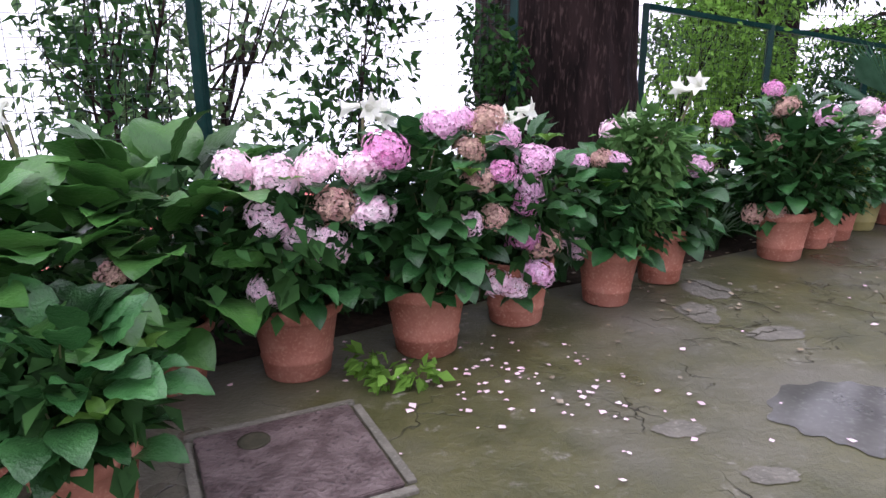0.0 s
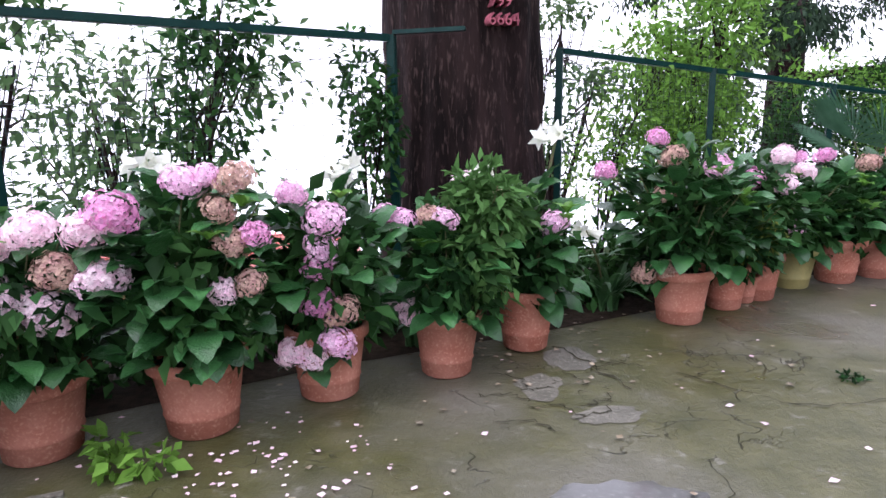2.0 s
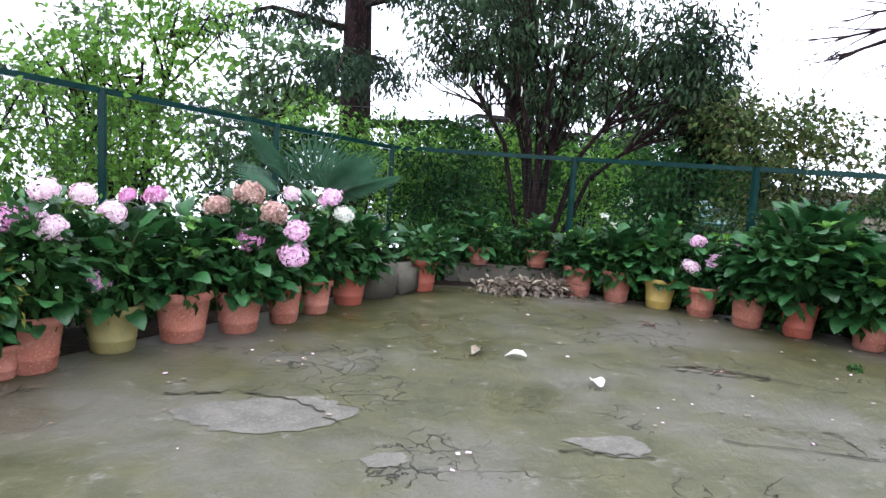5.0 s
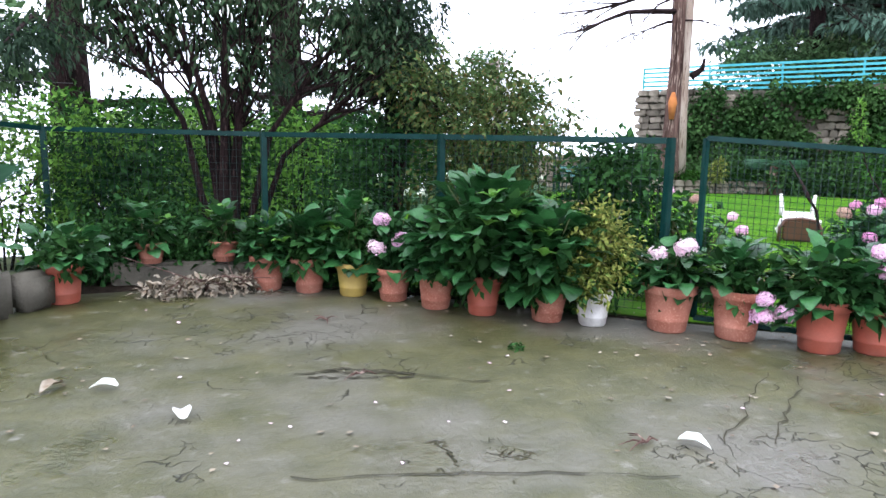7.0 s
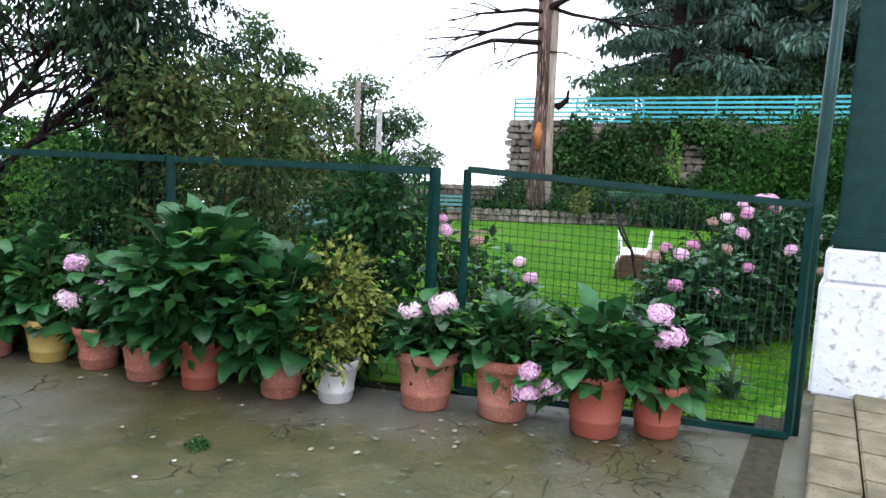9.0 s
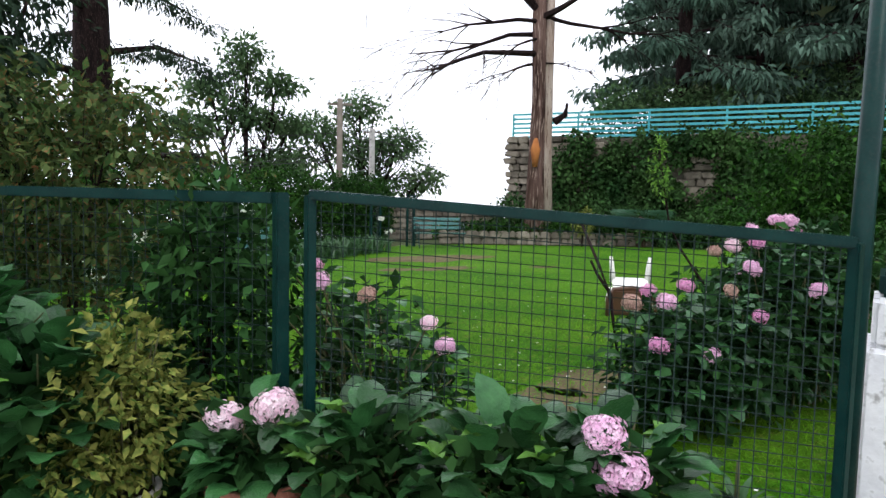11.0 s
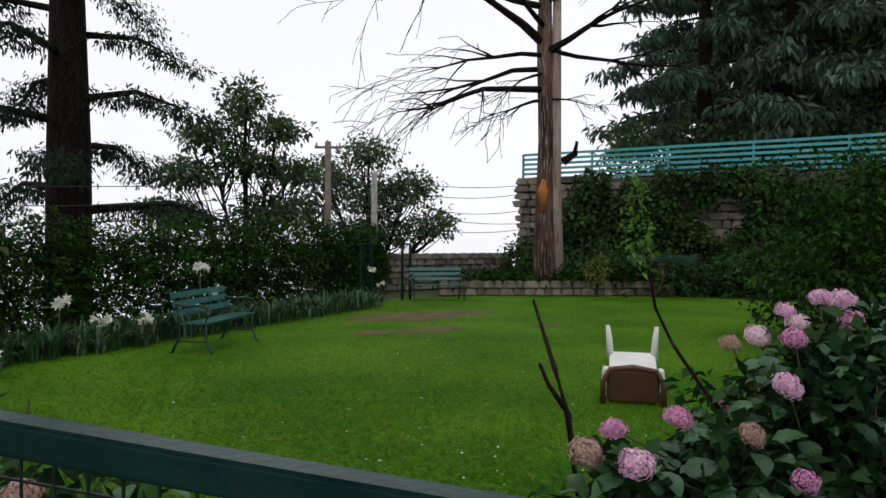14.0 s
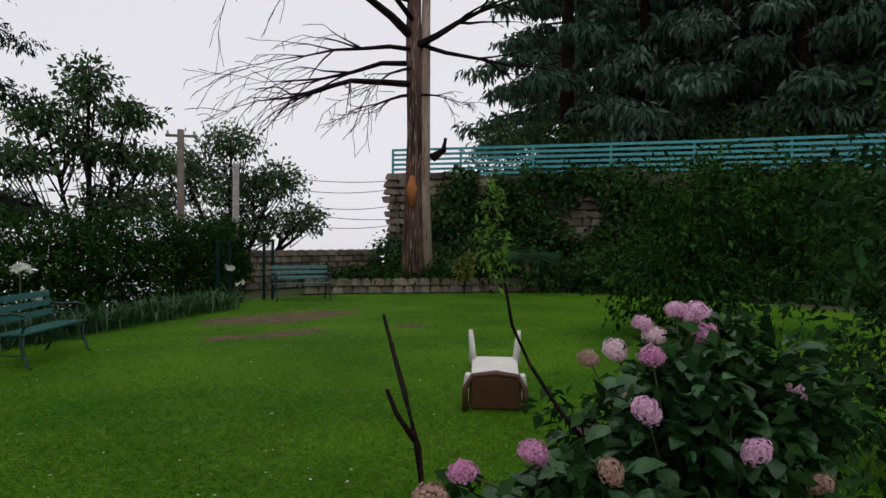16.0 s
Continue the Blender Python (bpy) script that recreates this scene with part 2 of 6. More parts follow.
def terrace_material():
    """Damp concrete: moss, bare grey, a web of cracks, wet sheen."""
    m = bpy.data.materials.new("mossy_concrete")
    m.use_nodes = True
    n, l = m.node_tree.nodes, m.node_tree.links
    p = n["Principled BSDF"]
    geo = n.new("ShaderNodeNewGeometry")

    def noise_node(scale, detail=6, rough=0.6):
        q = n.new("ShaderNodeTexNoise")
        q.inputs["Scale"].default_value, q.inputs["Detail"].default_value = scale, detail
        q.inputs["Roughness"].default_value = rough
        l.new(geo.outputs["Position"], q.inputs["Vector"])
        return q.outputs[0]

    def ranged(src, lo, hi):
        q = n.new("ShaderNodeMapRange")
        q.inputs[1].default_value, q.inputs[2].default_value = lo, hi
        l.new(src, q.inputs[0])
        return q.outputs[0]

    def mixed(f, a, b):
        q = n.new("ShaderNodeMixRGB")
        l.new(f, q.inputs[0])
        for i, c in ((1, a), (2, b)):
            if isinstance(c, tuple):
                q.inputs[i].default_value = (*c, 1)
            else:
                l.new(c, q.inputs[i])
        return q.outputs[0]

    big = noise_node(0.55, 4)
    mid = noise_node(3.2, 7, 0.7)
    fine = noise_node(45, 5, 0.7)
    moss = mixed(ranged(mid, 0.35, 0.65), (0.034, 0.036, 0.009), (0.074, 0.070, 0.025))
    grey = mixed(ranged(fine, 0.3, 0.7), (0.072, 0.067, 0.048), (0.125, 0.117, 0.092))
    base = mixed(ranged(big, 0.46, 0.62), moss, grey)
    base = mixed(ranged(noise_node(5.5, 10, 0.8), 0.57, 0.66), base, (0.165, 0.155, 0.125))
    base = mixed(ranged(fine, 0.56, 0.72), base, (0.045, 0.045, 0.025))
    warp = n.new("ShaderNodeTexNoise")
    warp.inputs["Scale"].default_value, warp.inputs["Detail"].default_value = 2.5, 4
    l.new(geo.outputs["Position"], warp.inputs["Vector"])
    off = n.new("ShaderNodeVectorMath")
    off.operation = 'MULTIPLY_ADD'
    off.inputs[1].default_value = (0.9, 0.9, 0)
    l.new(warp.outputs["Color"], off.inputs[0])
    l.new(geo.outputs["Position"], off.inputs[2])
    heights = []
    for scale, wide in ((0.9, 0.006), (5.0, 0.022)):
        v = n.new("ShaderNodeTexVoronoi")
        v.feature = 'DISTANCE_TO_EDGE'
        v.inputs["Scale"].default_value = scale
        l.new(off.outputs[0], v.inputs["Vector"])
        heights.append(ranged(v.outputs[0], 0.0, wide))
    gate = ranged(noise_node(0.9, 3), 0.56, 0.62)
    keep = n.new("ShaderNodeMath")
    keep.operation = 'MULTIPLY'
    inv = n.new("ShaderNodeMath")
    inv.operation = 'SUBTRACT'
    inv.inputs[0].default_value = 1
    l.new(heights[1], inv.inputs[1])
    l.new(inv.outputs[0], keep.inputs[0])
    l.new(gate, keep.inputs[1])
    inv2 = n.new("ShaderNodeMath")
    inv2.operation = 'SUBTRACT'
    inv2.inputs[0].default_value = 1
    l.new(heights[0], inv2.inputs[1])
    half = n.new("ShaderNodeMath")
    half.operation = 'MULTIPLY'
    l.new(inv2.outputs[0], half.inputs[0])
    l.new(ranged(noise_node(2.1, 4), 0.52, 0.62), half.inputs[1])
    both = n.new("ShaderNodeMath")
    both.operation = 'MAXIMUM'
    l.new(keep.outputs[0], both.inputs[0])
    l.new(half.outputs[0], both.inputs[1])
    base = mixed(both.outputs[0], base, (0.03, 0.03, 0.016))
    l.new(base, p.inputs["Base Color"])
    wet = n.new("ShaderNodeMapRange")
    wet.inputs[1].default_value, wet.inputs[2].default_value = 0.55, 0.68
    wet.inputs[3].default_value, wet.inputs[4].default_value = 0.5, 0.14
    l.new(noise_node(0.75, 3), wet.inputs[0])
    l.new(wet.outputs[0], p.inputs["Roughness"])
    bp = n.new("ShaderNodeBump")
    bp.inputs["Strength"].default_value, bp.inputs["Distance"].default_value = 0.9, 0.03
    sub = n.new("ShaderNodeMath")
    sub.operation = 'MULTIPLY_ADD'
    sub.inputs[1].default_value = -1.0
    l.new(both.outputs[0], sub.inputs[0])
    l.new(mid, sub.inputs[2])
    l.new(sub.outputs[0], bp.inputs["Height"])
    l.new(bp.outputs[0], p.inputs["Normal"])
    return m


TERRACE = terrace_material()
LAWN = material("lawn_turf", (0.028, 0.11, 0.003), (0.075, 0.185, 0.008), 0.9, 0.55, 14, 0.9, third=(0.09, 0.14, 0.02))
HILL = material("hillside_soil", (0.05, 0.075, 0.03), (0.08, 0.09, 0.045), 0.95, 0.3, 6, 0.6)
DIRT = material("bare_earth", (0.10, 0.075, 0.045), (0.15, 0.11, 0.065), 0.95, 3, 40, 0.8, third=(0.05, 0.11, 0.015))


# ---- mesh helpers ----
def mesh_from(verts, faces, mat, name="mesh"):
    me = bpy.data.meshes.new(name)
    me.from_pydata(verts, [], faces)
    me.materials.append(mat)
    return me


def part(name, data, mat=None, parent=None, label=""):
    """Links a bmesh or mesh as one object, under a thing or part if given."""
    if isinstance(data, bmesh.types.BMesh):
        me = bpy.data.meshes.new(name)
        data.to_mesh(me)
        data.free()
        me.materials.append(mat)
        data = me
    ob = new(name, data)
    if parent:
        ob.parent = parent
    if label:
        ob["label"] = label
    if name in ("stemwork", "limbwork", "branchwork", "strap_foliage"):
        ob["kind"] = "stuff"
    return ob


def empty(name, label, category, m=None, group="", kind=""):
    ob = new(name)
    ob.empty_display_size = 0.05
    if m is not None:
        ob.matrix_basis = m
    return tagged(ob, label, category, group, kind)


def smooth(ob):
    for f in ob.data.polygons:
        f.use_smooth = True
    return ob


def box(bm, size, m, bev=0.0):
    r = bmesh.ops.create_cube(bm, size=1, matrix=m @ Matrix.Diagonal((*size, 1)))
    if bev:
        es = list({e for v in r["verts"] for e in v.link_edges})
        bmesh.ops.bevel(bm, geom=es, offset=bev, segments=2, affect='EDGES')
    return bm


def boxed(size, m, bev=0.0):
    return box(bmesh.new(), size, m, bev)


def bar(bm, a, b, w, h=None, bev=0.0):
    """A square bar from a to b."""
    a, b = Vector(a), Vector(b)
    d = b - a
    q = d.to_track_quat('X', 'Z').to_matrix().to_4x4()
    return box(bm, (d.length, w, h or w), Matrix.Translation((a + b) / 2) @ q, bev)


def tube(points, radii, seg=8, wobble=0.0, rng=None):
    """A bmesh tube along points, radius by radius."""
    bm = bmesh.new()
    rings = []
    pts = [Vector(p) for p in points]
    for i, p in enumerate(pts):
        d = (pts[min(i + 1, len(pts) - 1)] - pts[max(i - 1, 0)]).normalized()
        s = d.orthogonal().normalized() if abs(d.z) < 0.9 else d.cross(Vector((0.3, 1, 0))).normalized()
        u = d.cross(s)
        ring = []
        for k in range(seg):
            a = 2 * math.pi * k / seg
            r = radii[i]
            if wobble:
                r *= 1 + wobble * noise.noise((p * 1.3) + Vector((math.cos(a) * 2, math.sin(a) * 2, 0)))
            ring.append(bm.verts.new(p + (s * math.cos(a) + u * math.sin(a)) * r))
        rings.append(ring)
    for a, b in zip(rings, rings[1:]):
        for k in range(seg):
            bm.faces.new((a[k], a[(k + 1) % seg], b[(k + 1) % seg], b[k]))
    bm.faces.new(rings[0][::-1])
    bm.faces.new(rings[-1])
    for f in bm.faces:
        f.smooth = True
    return bm


def tubes(lines, seg=5):
    """Many tubes in one bmesh, each (points, radii)."""
    verts, faces = [], []
    for pts, radii in lines:
        pts = [Vector(p) for p in pts]
        base = len(verts)
        for i, p in enumerate(pts):
            d = (pts[min(i + 1, len(pts) - 1)] - pts[max(i - 1, 0)]).normalized()
            s = d.cross(Vector((0.31, 0.52, 0.79))).normalized()
            u = d.cross(s)
            for k in range(seg):
                a = 2 * math.pi * k / seg
                verts.append(p + (s * math.cos(a) + u * math.sin(a)) * radii[i])
        for i in range(len(pts) - 1):
            for k in range(seg):
                a, b = base + i * seg, base + (i + 1) * seg
                faces.append((a + k, a + (k + 1) % seg, b + (k + 1) % seg, b + k))
    return verts, faces


def lathe(profile, seg=28):
    bm = bmesh.new()
    rings = []
    for r, z in profile:
        rings.append([bm.verts.new((r * math.cos(2 * math.pi * k / seg), r * math.sin(2 * math.pi * k / seg), z)) for k in range(seg)])
    for a, b in zip(rings, rings[1:]):
        for k in range(seg):
            bm.faces.new((a[k], a[(k + 1) % seg], b[(k + 1) % seg], b[k])).smooth = True
    bm.faces.new(rings[0][::-1])
    bm.faces.new(rings[-1])
    return bm


def leaf_cloud(blobs, count, size, mat, seed, long=2.0, droop=0.3, shell=0.55, spread=0.5):
    """A mesh of folded leaves spread through ellipsoid blobs (centre, radii), denser in small clumps near the skin."""
    rng = np.random.default_rng(seed)
    vol = np.array([max(1e-3, b[1][0] * b[1][1] + b[1][0] * b[1][2] + b[1][1] * b[1][2]) for b in blobs])
    pick = rng.choice(len(blobs), count, p=vol / vol.sum())
    cen = np.array([b[0] for b in blobs], float)[pick]
    rad = np.array([b[1] for b in blobs], float)[pick]
    d = rng.normal(size=(count, 3))
    d /= np.linalg.norm(d, axis=1)[:, None]
    r = shell + (1 - shell) * rng.random(count) ** 0.7
    lump = 1 + 0.28 * np.sin(d[:, 0] * 5 + cen[:, 1]) * np.sin(d[:, 1] * 6 + cen[:, 0]) + 0.2 * np.sin(d[:, 2] * 9 + d[:, 0] * 7)
    p = cen + d * rad * (r * lump)[:, None]
    out = d * 0.6 + rng.normal(size=(count, 3)) * spread
    out[:, 2] -= droop
    out /= np.linalg.norm(out, axis=1)[:, None]
    side = np.cross(out, rng.normal(size=(count, 3)) * 0.6 + [0, 0, 1.0])
    side /= np.linalg.norm(side, axis=1)[:, None] + 1e-9
    nor = np.cross(side, out)
    s = size * (0.6 + 0.8 * rng.random(count))[:, None]
    w = s / long
    v = np.stack([p, p + out * s * 0.45 + side * w * 0.5 + nor * w * 0.12, p + out * s - nor * s * 0.15, p + out * s * 0.45 - side * w * 0.5 + nor * w * 0.12], 1).reshape(-1, 3)
    i = np.arange(count)[:, None] * 4
    f = np.concatenate([i + [0, 1, 2], i + [0, 2, 3]], 0)
    me = bpy.data.meshes.new("leaves")
    me.vertices.add(len(v))
    me.vertices.foreach_set("co", v.ravel())
    me.loops.add(f.size)
    me.loops.foreach_set("vertex_index", f.ravel())
    me.polygons.add(len(f))
    me.polygons.foreach_set("loop_start", np.arange(len(f)) * 3)
    me.polygons.foreach_set("loop_total", np.full(len(f), 3))
    me.update(calc_edges=True)
    me.materials.append(mat)
    return me


def blade_cloud(bases, length, width, mat, seed, lean=0.5, n=4):
    """Arching strap leaves from base points."""
    rng = random.Random(seed)
    verts, faces = [], []
    for b in bases:
        a = rng.uniform(0, 2 * math.pi)
        ln = length * rng.uniform(0.6, 1.2)
        le = lean * rng.uniform(0.3, 1.3)
        out, side = Vector((math.cos(a), math.sin(a), 0)), Vector((-math.sin(a), math.cos(a), 0))
        k = len(verts)
        for i in range(n + 1):
            t = i / n
            p = Vector(b) + out * (ln * le * t * t * 1.1 + 0.04 * t) + Vector((0, 0, ln * (t - 0.55 * le * t * t * t)))
            w = width * (0.75 + 0.5 * t) * (1 - t ** 3) / 2 + 0.0004
            verts += [p - side * w, p + side * w]
        for i in range(n):
            faces.append((k + 2 * i, k + 2 * i + 1, k + 2 * i + 3, k + 2 * i + 2))
    return mesh_from(verts, faces, mat, "blades")


# ---- ground, lawn, terrace ----
EDGE = [(-6, -4.0), (-2.4, 1.9), (-0.6, 4.7), (0.4, 6.0), (4.3, 10.2), (9.5, 15.3), (16.2, 20.2), (20.0, 25.0), (24.5, 23.2)]
WALL_A, WALL_B, WALL_C = Vector((24.7, 22.3, 0)), Vector((29.8, 13.4, 0)), Vector((33.5, 6.0, 0))


def side_of(x, y):
    """How far a point lies outside the downhill edge (negative inside)."""
    best, sign = 1e9, -1
    for (ax, ay), (bx, by) in zip(EDGE, EDGE[1:]):
        dx, dy = bx - ax, by - ay
        t = max(0, min(1, ((x - ax) * dx + (y - ay) * dy) / (dx * dx + dy * dy)))
        d = math.hypot(x - ax - t * dx, y - ay - t * dy)
        if d < best:
            best, sign = d, 1 if dx * (y - ay) - dy * (x - ax) > 0 else -1
    return best * sign


def height(x, y):
    s = side_of(x, y)
    if y > 20 and x > 24.7:
        s = min(s, y - 23.5)
    d = Vector((WALL_B.y - WALL_A.y, -(WALL_B.x - WALL_A.x))).normalized()
    up = -((x - WALL_A.x) * d.x + (y - WALL_A.y) * d.y)
    z = -0.03
    if s > 0.6:
        z -= min(400, (s - 0.6) * 0.42) + 0.4 * noise.noise((x * 0.2, y * 0.2, 0))
    along = (x - WALL_A.x) * (WALL_B.x - WALL_A.x) + (y - WALL_A.y) * (WALL_B.y - WALL_A.y)
    if up > 0.9 and along > -3:
        z = 3.5 + min(28, max(0, up - 2.5) * 0.62) * max(0.05, min(1, along / 10.26 / 9))
    return z


def ground():
    xs = sorted(set([-900, -400, -200, -120, -80] + list(range(-60, 100, 4)) + [v * 0.75 for v in range(-8, 54)] + [130, 200, 400, 900]))
    ys = sorted(set([-900, -400, -200, -100, -60] + list(range(-40, 120, 4)) + [v * 0.75 for v in range(-6, 48)] + [160, 220, 400, 900]))
    verts = [(x, y, height(x, y)) for y in ys for x in xs]
    w = len(xs)
    faces = [(j * w + i, j * w + i + 1, (j + 1) * w + i + 1, (j + 1) * w + i) for j in range(len(ys) - 1) for i in range(w - 1)]
    ob = part("ground", mesh_from(verts, faces, HILL))
    tagged(smooth(ob), "earthy hillside ground falling away below the garden", "ground", kind="structure")


ground()


def flat_sheet(name, outline, z, mat, label, category, thick=0.0, kind="structure"):
    bm = bmesh.new()
    f = bm.faces.new([bm.verts.new((x, y, z)) for x, y in outline])
    if thick:
        r = bmesh.ops.extrude_face_region(bm, geom=[f])
        bmesh.ops.translate(bm, verts=[v for v in r["geom"] if isinstance(v, bmesh.types.BMVert)], vec=(0, 0, -thick))
        bmesh.ops.recalc_face_normals(bm, faces=bm.faces)
    return tagged(part(name, bm, mat), label, category, kind=kind)


TERR = [(-6, -5), (-2.35, 1.95), (-0.6, 4.35), (4.35, 9.2), (6.4, 8.1), (9.0, 5.0), (10.45, 3.45), (14, 4.6), (14, -5)]
flat_sheet("floor", TERR, 0.0, TERRACE, "damp mossy cracked concrete terrace floor", "floor", 0.06)
LAWN_OUT = [(6.45, 8.2), (9.05, 5.08), (10.5, 3.5), (14.05, 4.65), (26.5, 4.0), (27.5, 12), (25.2, 16.0), (20.2, 18.9), (18.0, 19.2), (15.0, 16.9), (9.0, 13.3), (5.5, 10.4)]
flat_sheet("lawn", LAWN_OUT, -0.004, LAWN, "short bright green lawn with clover", "lawn")


def inside(x, y, poly):
    c = False
    for (ax, ay), (bx, by) in zip(poly, poly[1:] + poly[:1]):
        if (ay > y) != (by > y) and x < (bx - ax) * (y - ay) / (by - ay) + ax:
            c = not c
    return c


def lawn_grass():
    rng = np.random.default_rng(3)
    pts = []
    while len(pts) < 150000:
        x, y = rng.uniform(9.3, 27), rng.uniform(3.7, 19)
        near = math.hypot(x - 10, y - 4)
        if rng.random() > min(1, (5.5 / (near + 0.5)) ** 2) or not inside(x, y, LAWN_OUT):
            continue
        if bare(x, y) and rng.random() < 0.7:
            continue
        pts.append((x, y, -0.004))
    tagged(part("grass", blade_cloud(pts, 0.034, 0.006, GRASS, 5, 1.0, 2)), "short green grass blades over the lawn", "grass", kind="stuff")


BARE = [(16.6, 15.3, 1.9, 0.9), (15.6, 13.4, 0.9, 0.35), (11.35, 5.75, 0.4, 0.35), (14.6, 13.6, 0.5, 0.3), (12.1, 5.9, 0.75, 0.4), (17.8, 12.8, 0.4, 0.25)]
BARE_WOOD = bpy.data.materials["bare_wood"]


def bare(x, y):
    return any(((x - a) / u) ** 2 + ((y - b) / v) ** 2 < 1 for a, b, u, v in BARE)


lawn_grass()
for a, b, u, v in BARE:
    out = []
    for k in range(26):
        an = 2 * math.pi * k / 26
        q = 0.85 + 0.35 * noise.noise((math.cos(an) * 1.7 + a, math.sin(an) * 1.7 + b, 0))
        out.append((a + u * q * math.cos(an), b + v * q * math.sin(an)))
    flat_sheet("bare_earth_patch", out, 0.001, DIRT, "worn patch of bare brown earth in the lawn", "earth")


def ragged(cx, cy, u, v, turn, seed):
    out = []
    for k in range(60):
        an = 2 * math.pi * k / 60
        q = 0.85 + 0.3 * noise.noise((math.cos(an) * 1.1 + seed, math.sin(an) * 1.1, seed)) + 0.17 * noise.noise((math.cos(an) * 3.5 + seed, math.sin(an) * 4, seed))
        px, py = u * q * math.cos(an), v * q * math.sin(an)
        out.append((cx + px * math.cos(turn) - py * math.sin(turn), cy + px * math.sin(turn) + py * math.cos(turn)))
    return out


for i, (cx, cy, u, v, turn) in enumerate([(3.3, 4.15, 0.5, 0.28, 0.1), (3.85, 3.6, 0.13, 0.08, 0.3), (4.98, 3.68, 0.24, 0.14, -0.2), (0.72, 3.28, 0.17, 0.2, 0.4), (0.62, 2.85, 0.13, 0.2, 0.2), (0.95, 2.6, 0.2, 0.1, 0.5), (0.35, 1.5, 0.12, 0.07, 0.5), (0.62, 1.25, 0.11, 0.06, 0.2)]):
    flat_sheet("worn_patch", ragged(cx, cy, u, v, turn, i + 2), 0.004, PATCH, "pale patch of flaked bare concrete", "floor patch")
for i, (cx, cy, u, v, turn) in enumerate([(1.05, 1.78, 0.42, 0.3, 0.6), (1.55, 1.5, 0.5, 0.22, 0.3), (3.9, 2.6, 0.4, 0.15, 0.4)]):
    flat_sheet("puddle", ragged(cx, cy, u, v, turn, i + 12), 0.004, WET, "shallow film of rainwater lying on the concrete", "puddle")


def crack(points, width, seed):
    rng = random.Random(seed)
    pts = []
    for (ax, ay), (bx, by) in zip(points, points[1:]):
        for k in range(8):
            t = k / 8
            pts.append((ax + (bx - ax) * t + rng.uniform(-0.025, 0.025), ay + (by - ay) * t + rng.uniform(-0.025, 0.025)))
    verts, faces = [], []
    for i, (x, y) in enumerate(pts):
        w = width * rng.uniform(0.2, 1.0)
        verts += [(x, y - w, 0.0075), (x + w * 0.3, y + w, 0.0075)]
        if i:
            faces.append((2 * i - 2, 2 * i, 2 * i + 1, 2 * i - 1))
    tagged(part("floor_crack", mesh_from(verts, faces, CRACK)), "dark open crack in the concrete floor", "crack", kind="structure")


crack([(2.75, 4.45), (3.1, 4.5), (3.45, 4.35), (3.68, 3.95)], 0.014, 1)
crack([(0.6, 3.5), (0.85, 3.2), (1.1, 2.9)], 0.010, 2)
crack([(1.3, 3.2), (1.8, 2.9), (2.3, 3.1)], 0.007, 3)
crack([(4.7, 3.66), (4.9, 3.58), (5.18, 3.54)], 0.010, 4)
crack([(6.1, 4.9), (6.5, 4.75), (7.0, 4.3)], 0.013, 5)
crack([(5.6, 3.7), (6.4, 3.4), (7.2, 3.0)], 0.007, 6)
crack([(8.64, 3.8), (8.05, 3.47), (7.45, 3.14)], 0.008, 7)
crack([(8.76, 3.64), (8.2, 3.33), (7.69, 3.03)], 0.008, 8)
crack([(5.94, 4.93), (6.2, 4.93), (6.45, 4.8), (6.63, 4.63)], 0.022, 9)
crack([(6.0, 4.86), (6.3, 4.72), (6.6, 4.62)], 0.016, 10)
web = random.Random(77)
for i in range(12):
    wx, wy, wa = web.gauss(0.78, 0.2), web.gauss(2.95, 0.35), web.uniform(0, 3.1)
    crack([(wx, wy), (wx + 0.16 * math.cos(wa), wy + 0.16 * math.sin(wa)), (wx + 0.3 * math.cos(wa + 0.5), wy + 0.3 * math.sin(wa + 0.5))], 0.006, 40 + i)


# Dark strip over the floor imitates the shade between pots and fence.
SHADE_BED = [(-2.7, 0.6), (-1.55, 1.8), (-0.6, 2.8), (0.55, 3.75), (1.65, 4.75), (3.1, 6.35), (4.4, 7.8), (6.2, 7.7), (7.4, 6.75), (8.85, 5.05), (8.98, 5.0), (6.42, 8.06), (4.35, 9.14), (-0.6, 4.3), (-2.35, 1.9)]
flat_sheet("shaded_soil_bed", SHADE_BED, 0.004, SOIL_AND_SHADE, "soil strip darkened for the shade under the fence", "soil")


# ---- fences and gate ----
def fence_run(points, label, spans, mesh_step=0.05):
    """Posts at points (x, y, top), a top rail, and wire mesh in the spans named."""
    root = empty("fence", label, "fence", pose(*points[0][:2], 0), kind="")
    inv = Matrix.Translation((-points[0][0], -points[0][1], 0))
    for x, y, z in points:
        p = part("post", boxed((0.06, 0.06, z + 0.25), inv @ pose(x, y, (z - 0.25) / 2), 0.006), FENCE, root)
    for i, (a, b) in enumerate(zip(points, points[1:])):
        d = (Vector(b) - Vector(a)).normalized() * 0.031
        part("top_rail", bar(bmesh.new(), inv @ (Vector(a) + d - Vector((0, 0, 0.025))), inv @ (Vector(b) - d - Vector((0, 0, 0.025))), 0.05, 0.05, 0.005), FENCE, root)
        if i in spans:
            part("wire_mesh", wire_panel(inv @ Vector((a[0], a[1], 0.06)), inv @ Vector((b[0], b[1], 0.06)), a[2] - 0.06, b[2] - 0.06, mesh_step), None, root, "green welded wire mesh")
    return root


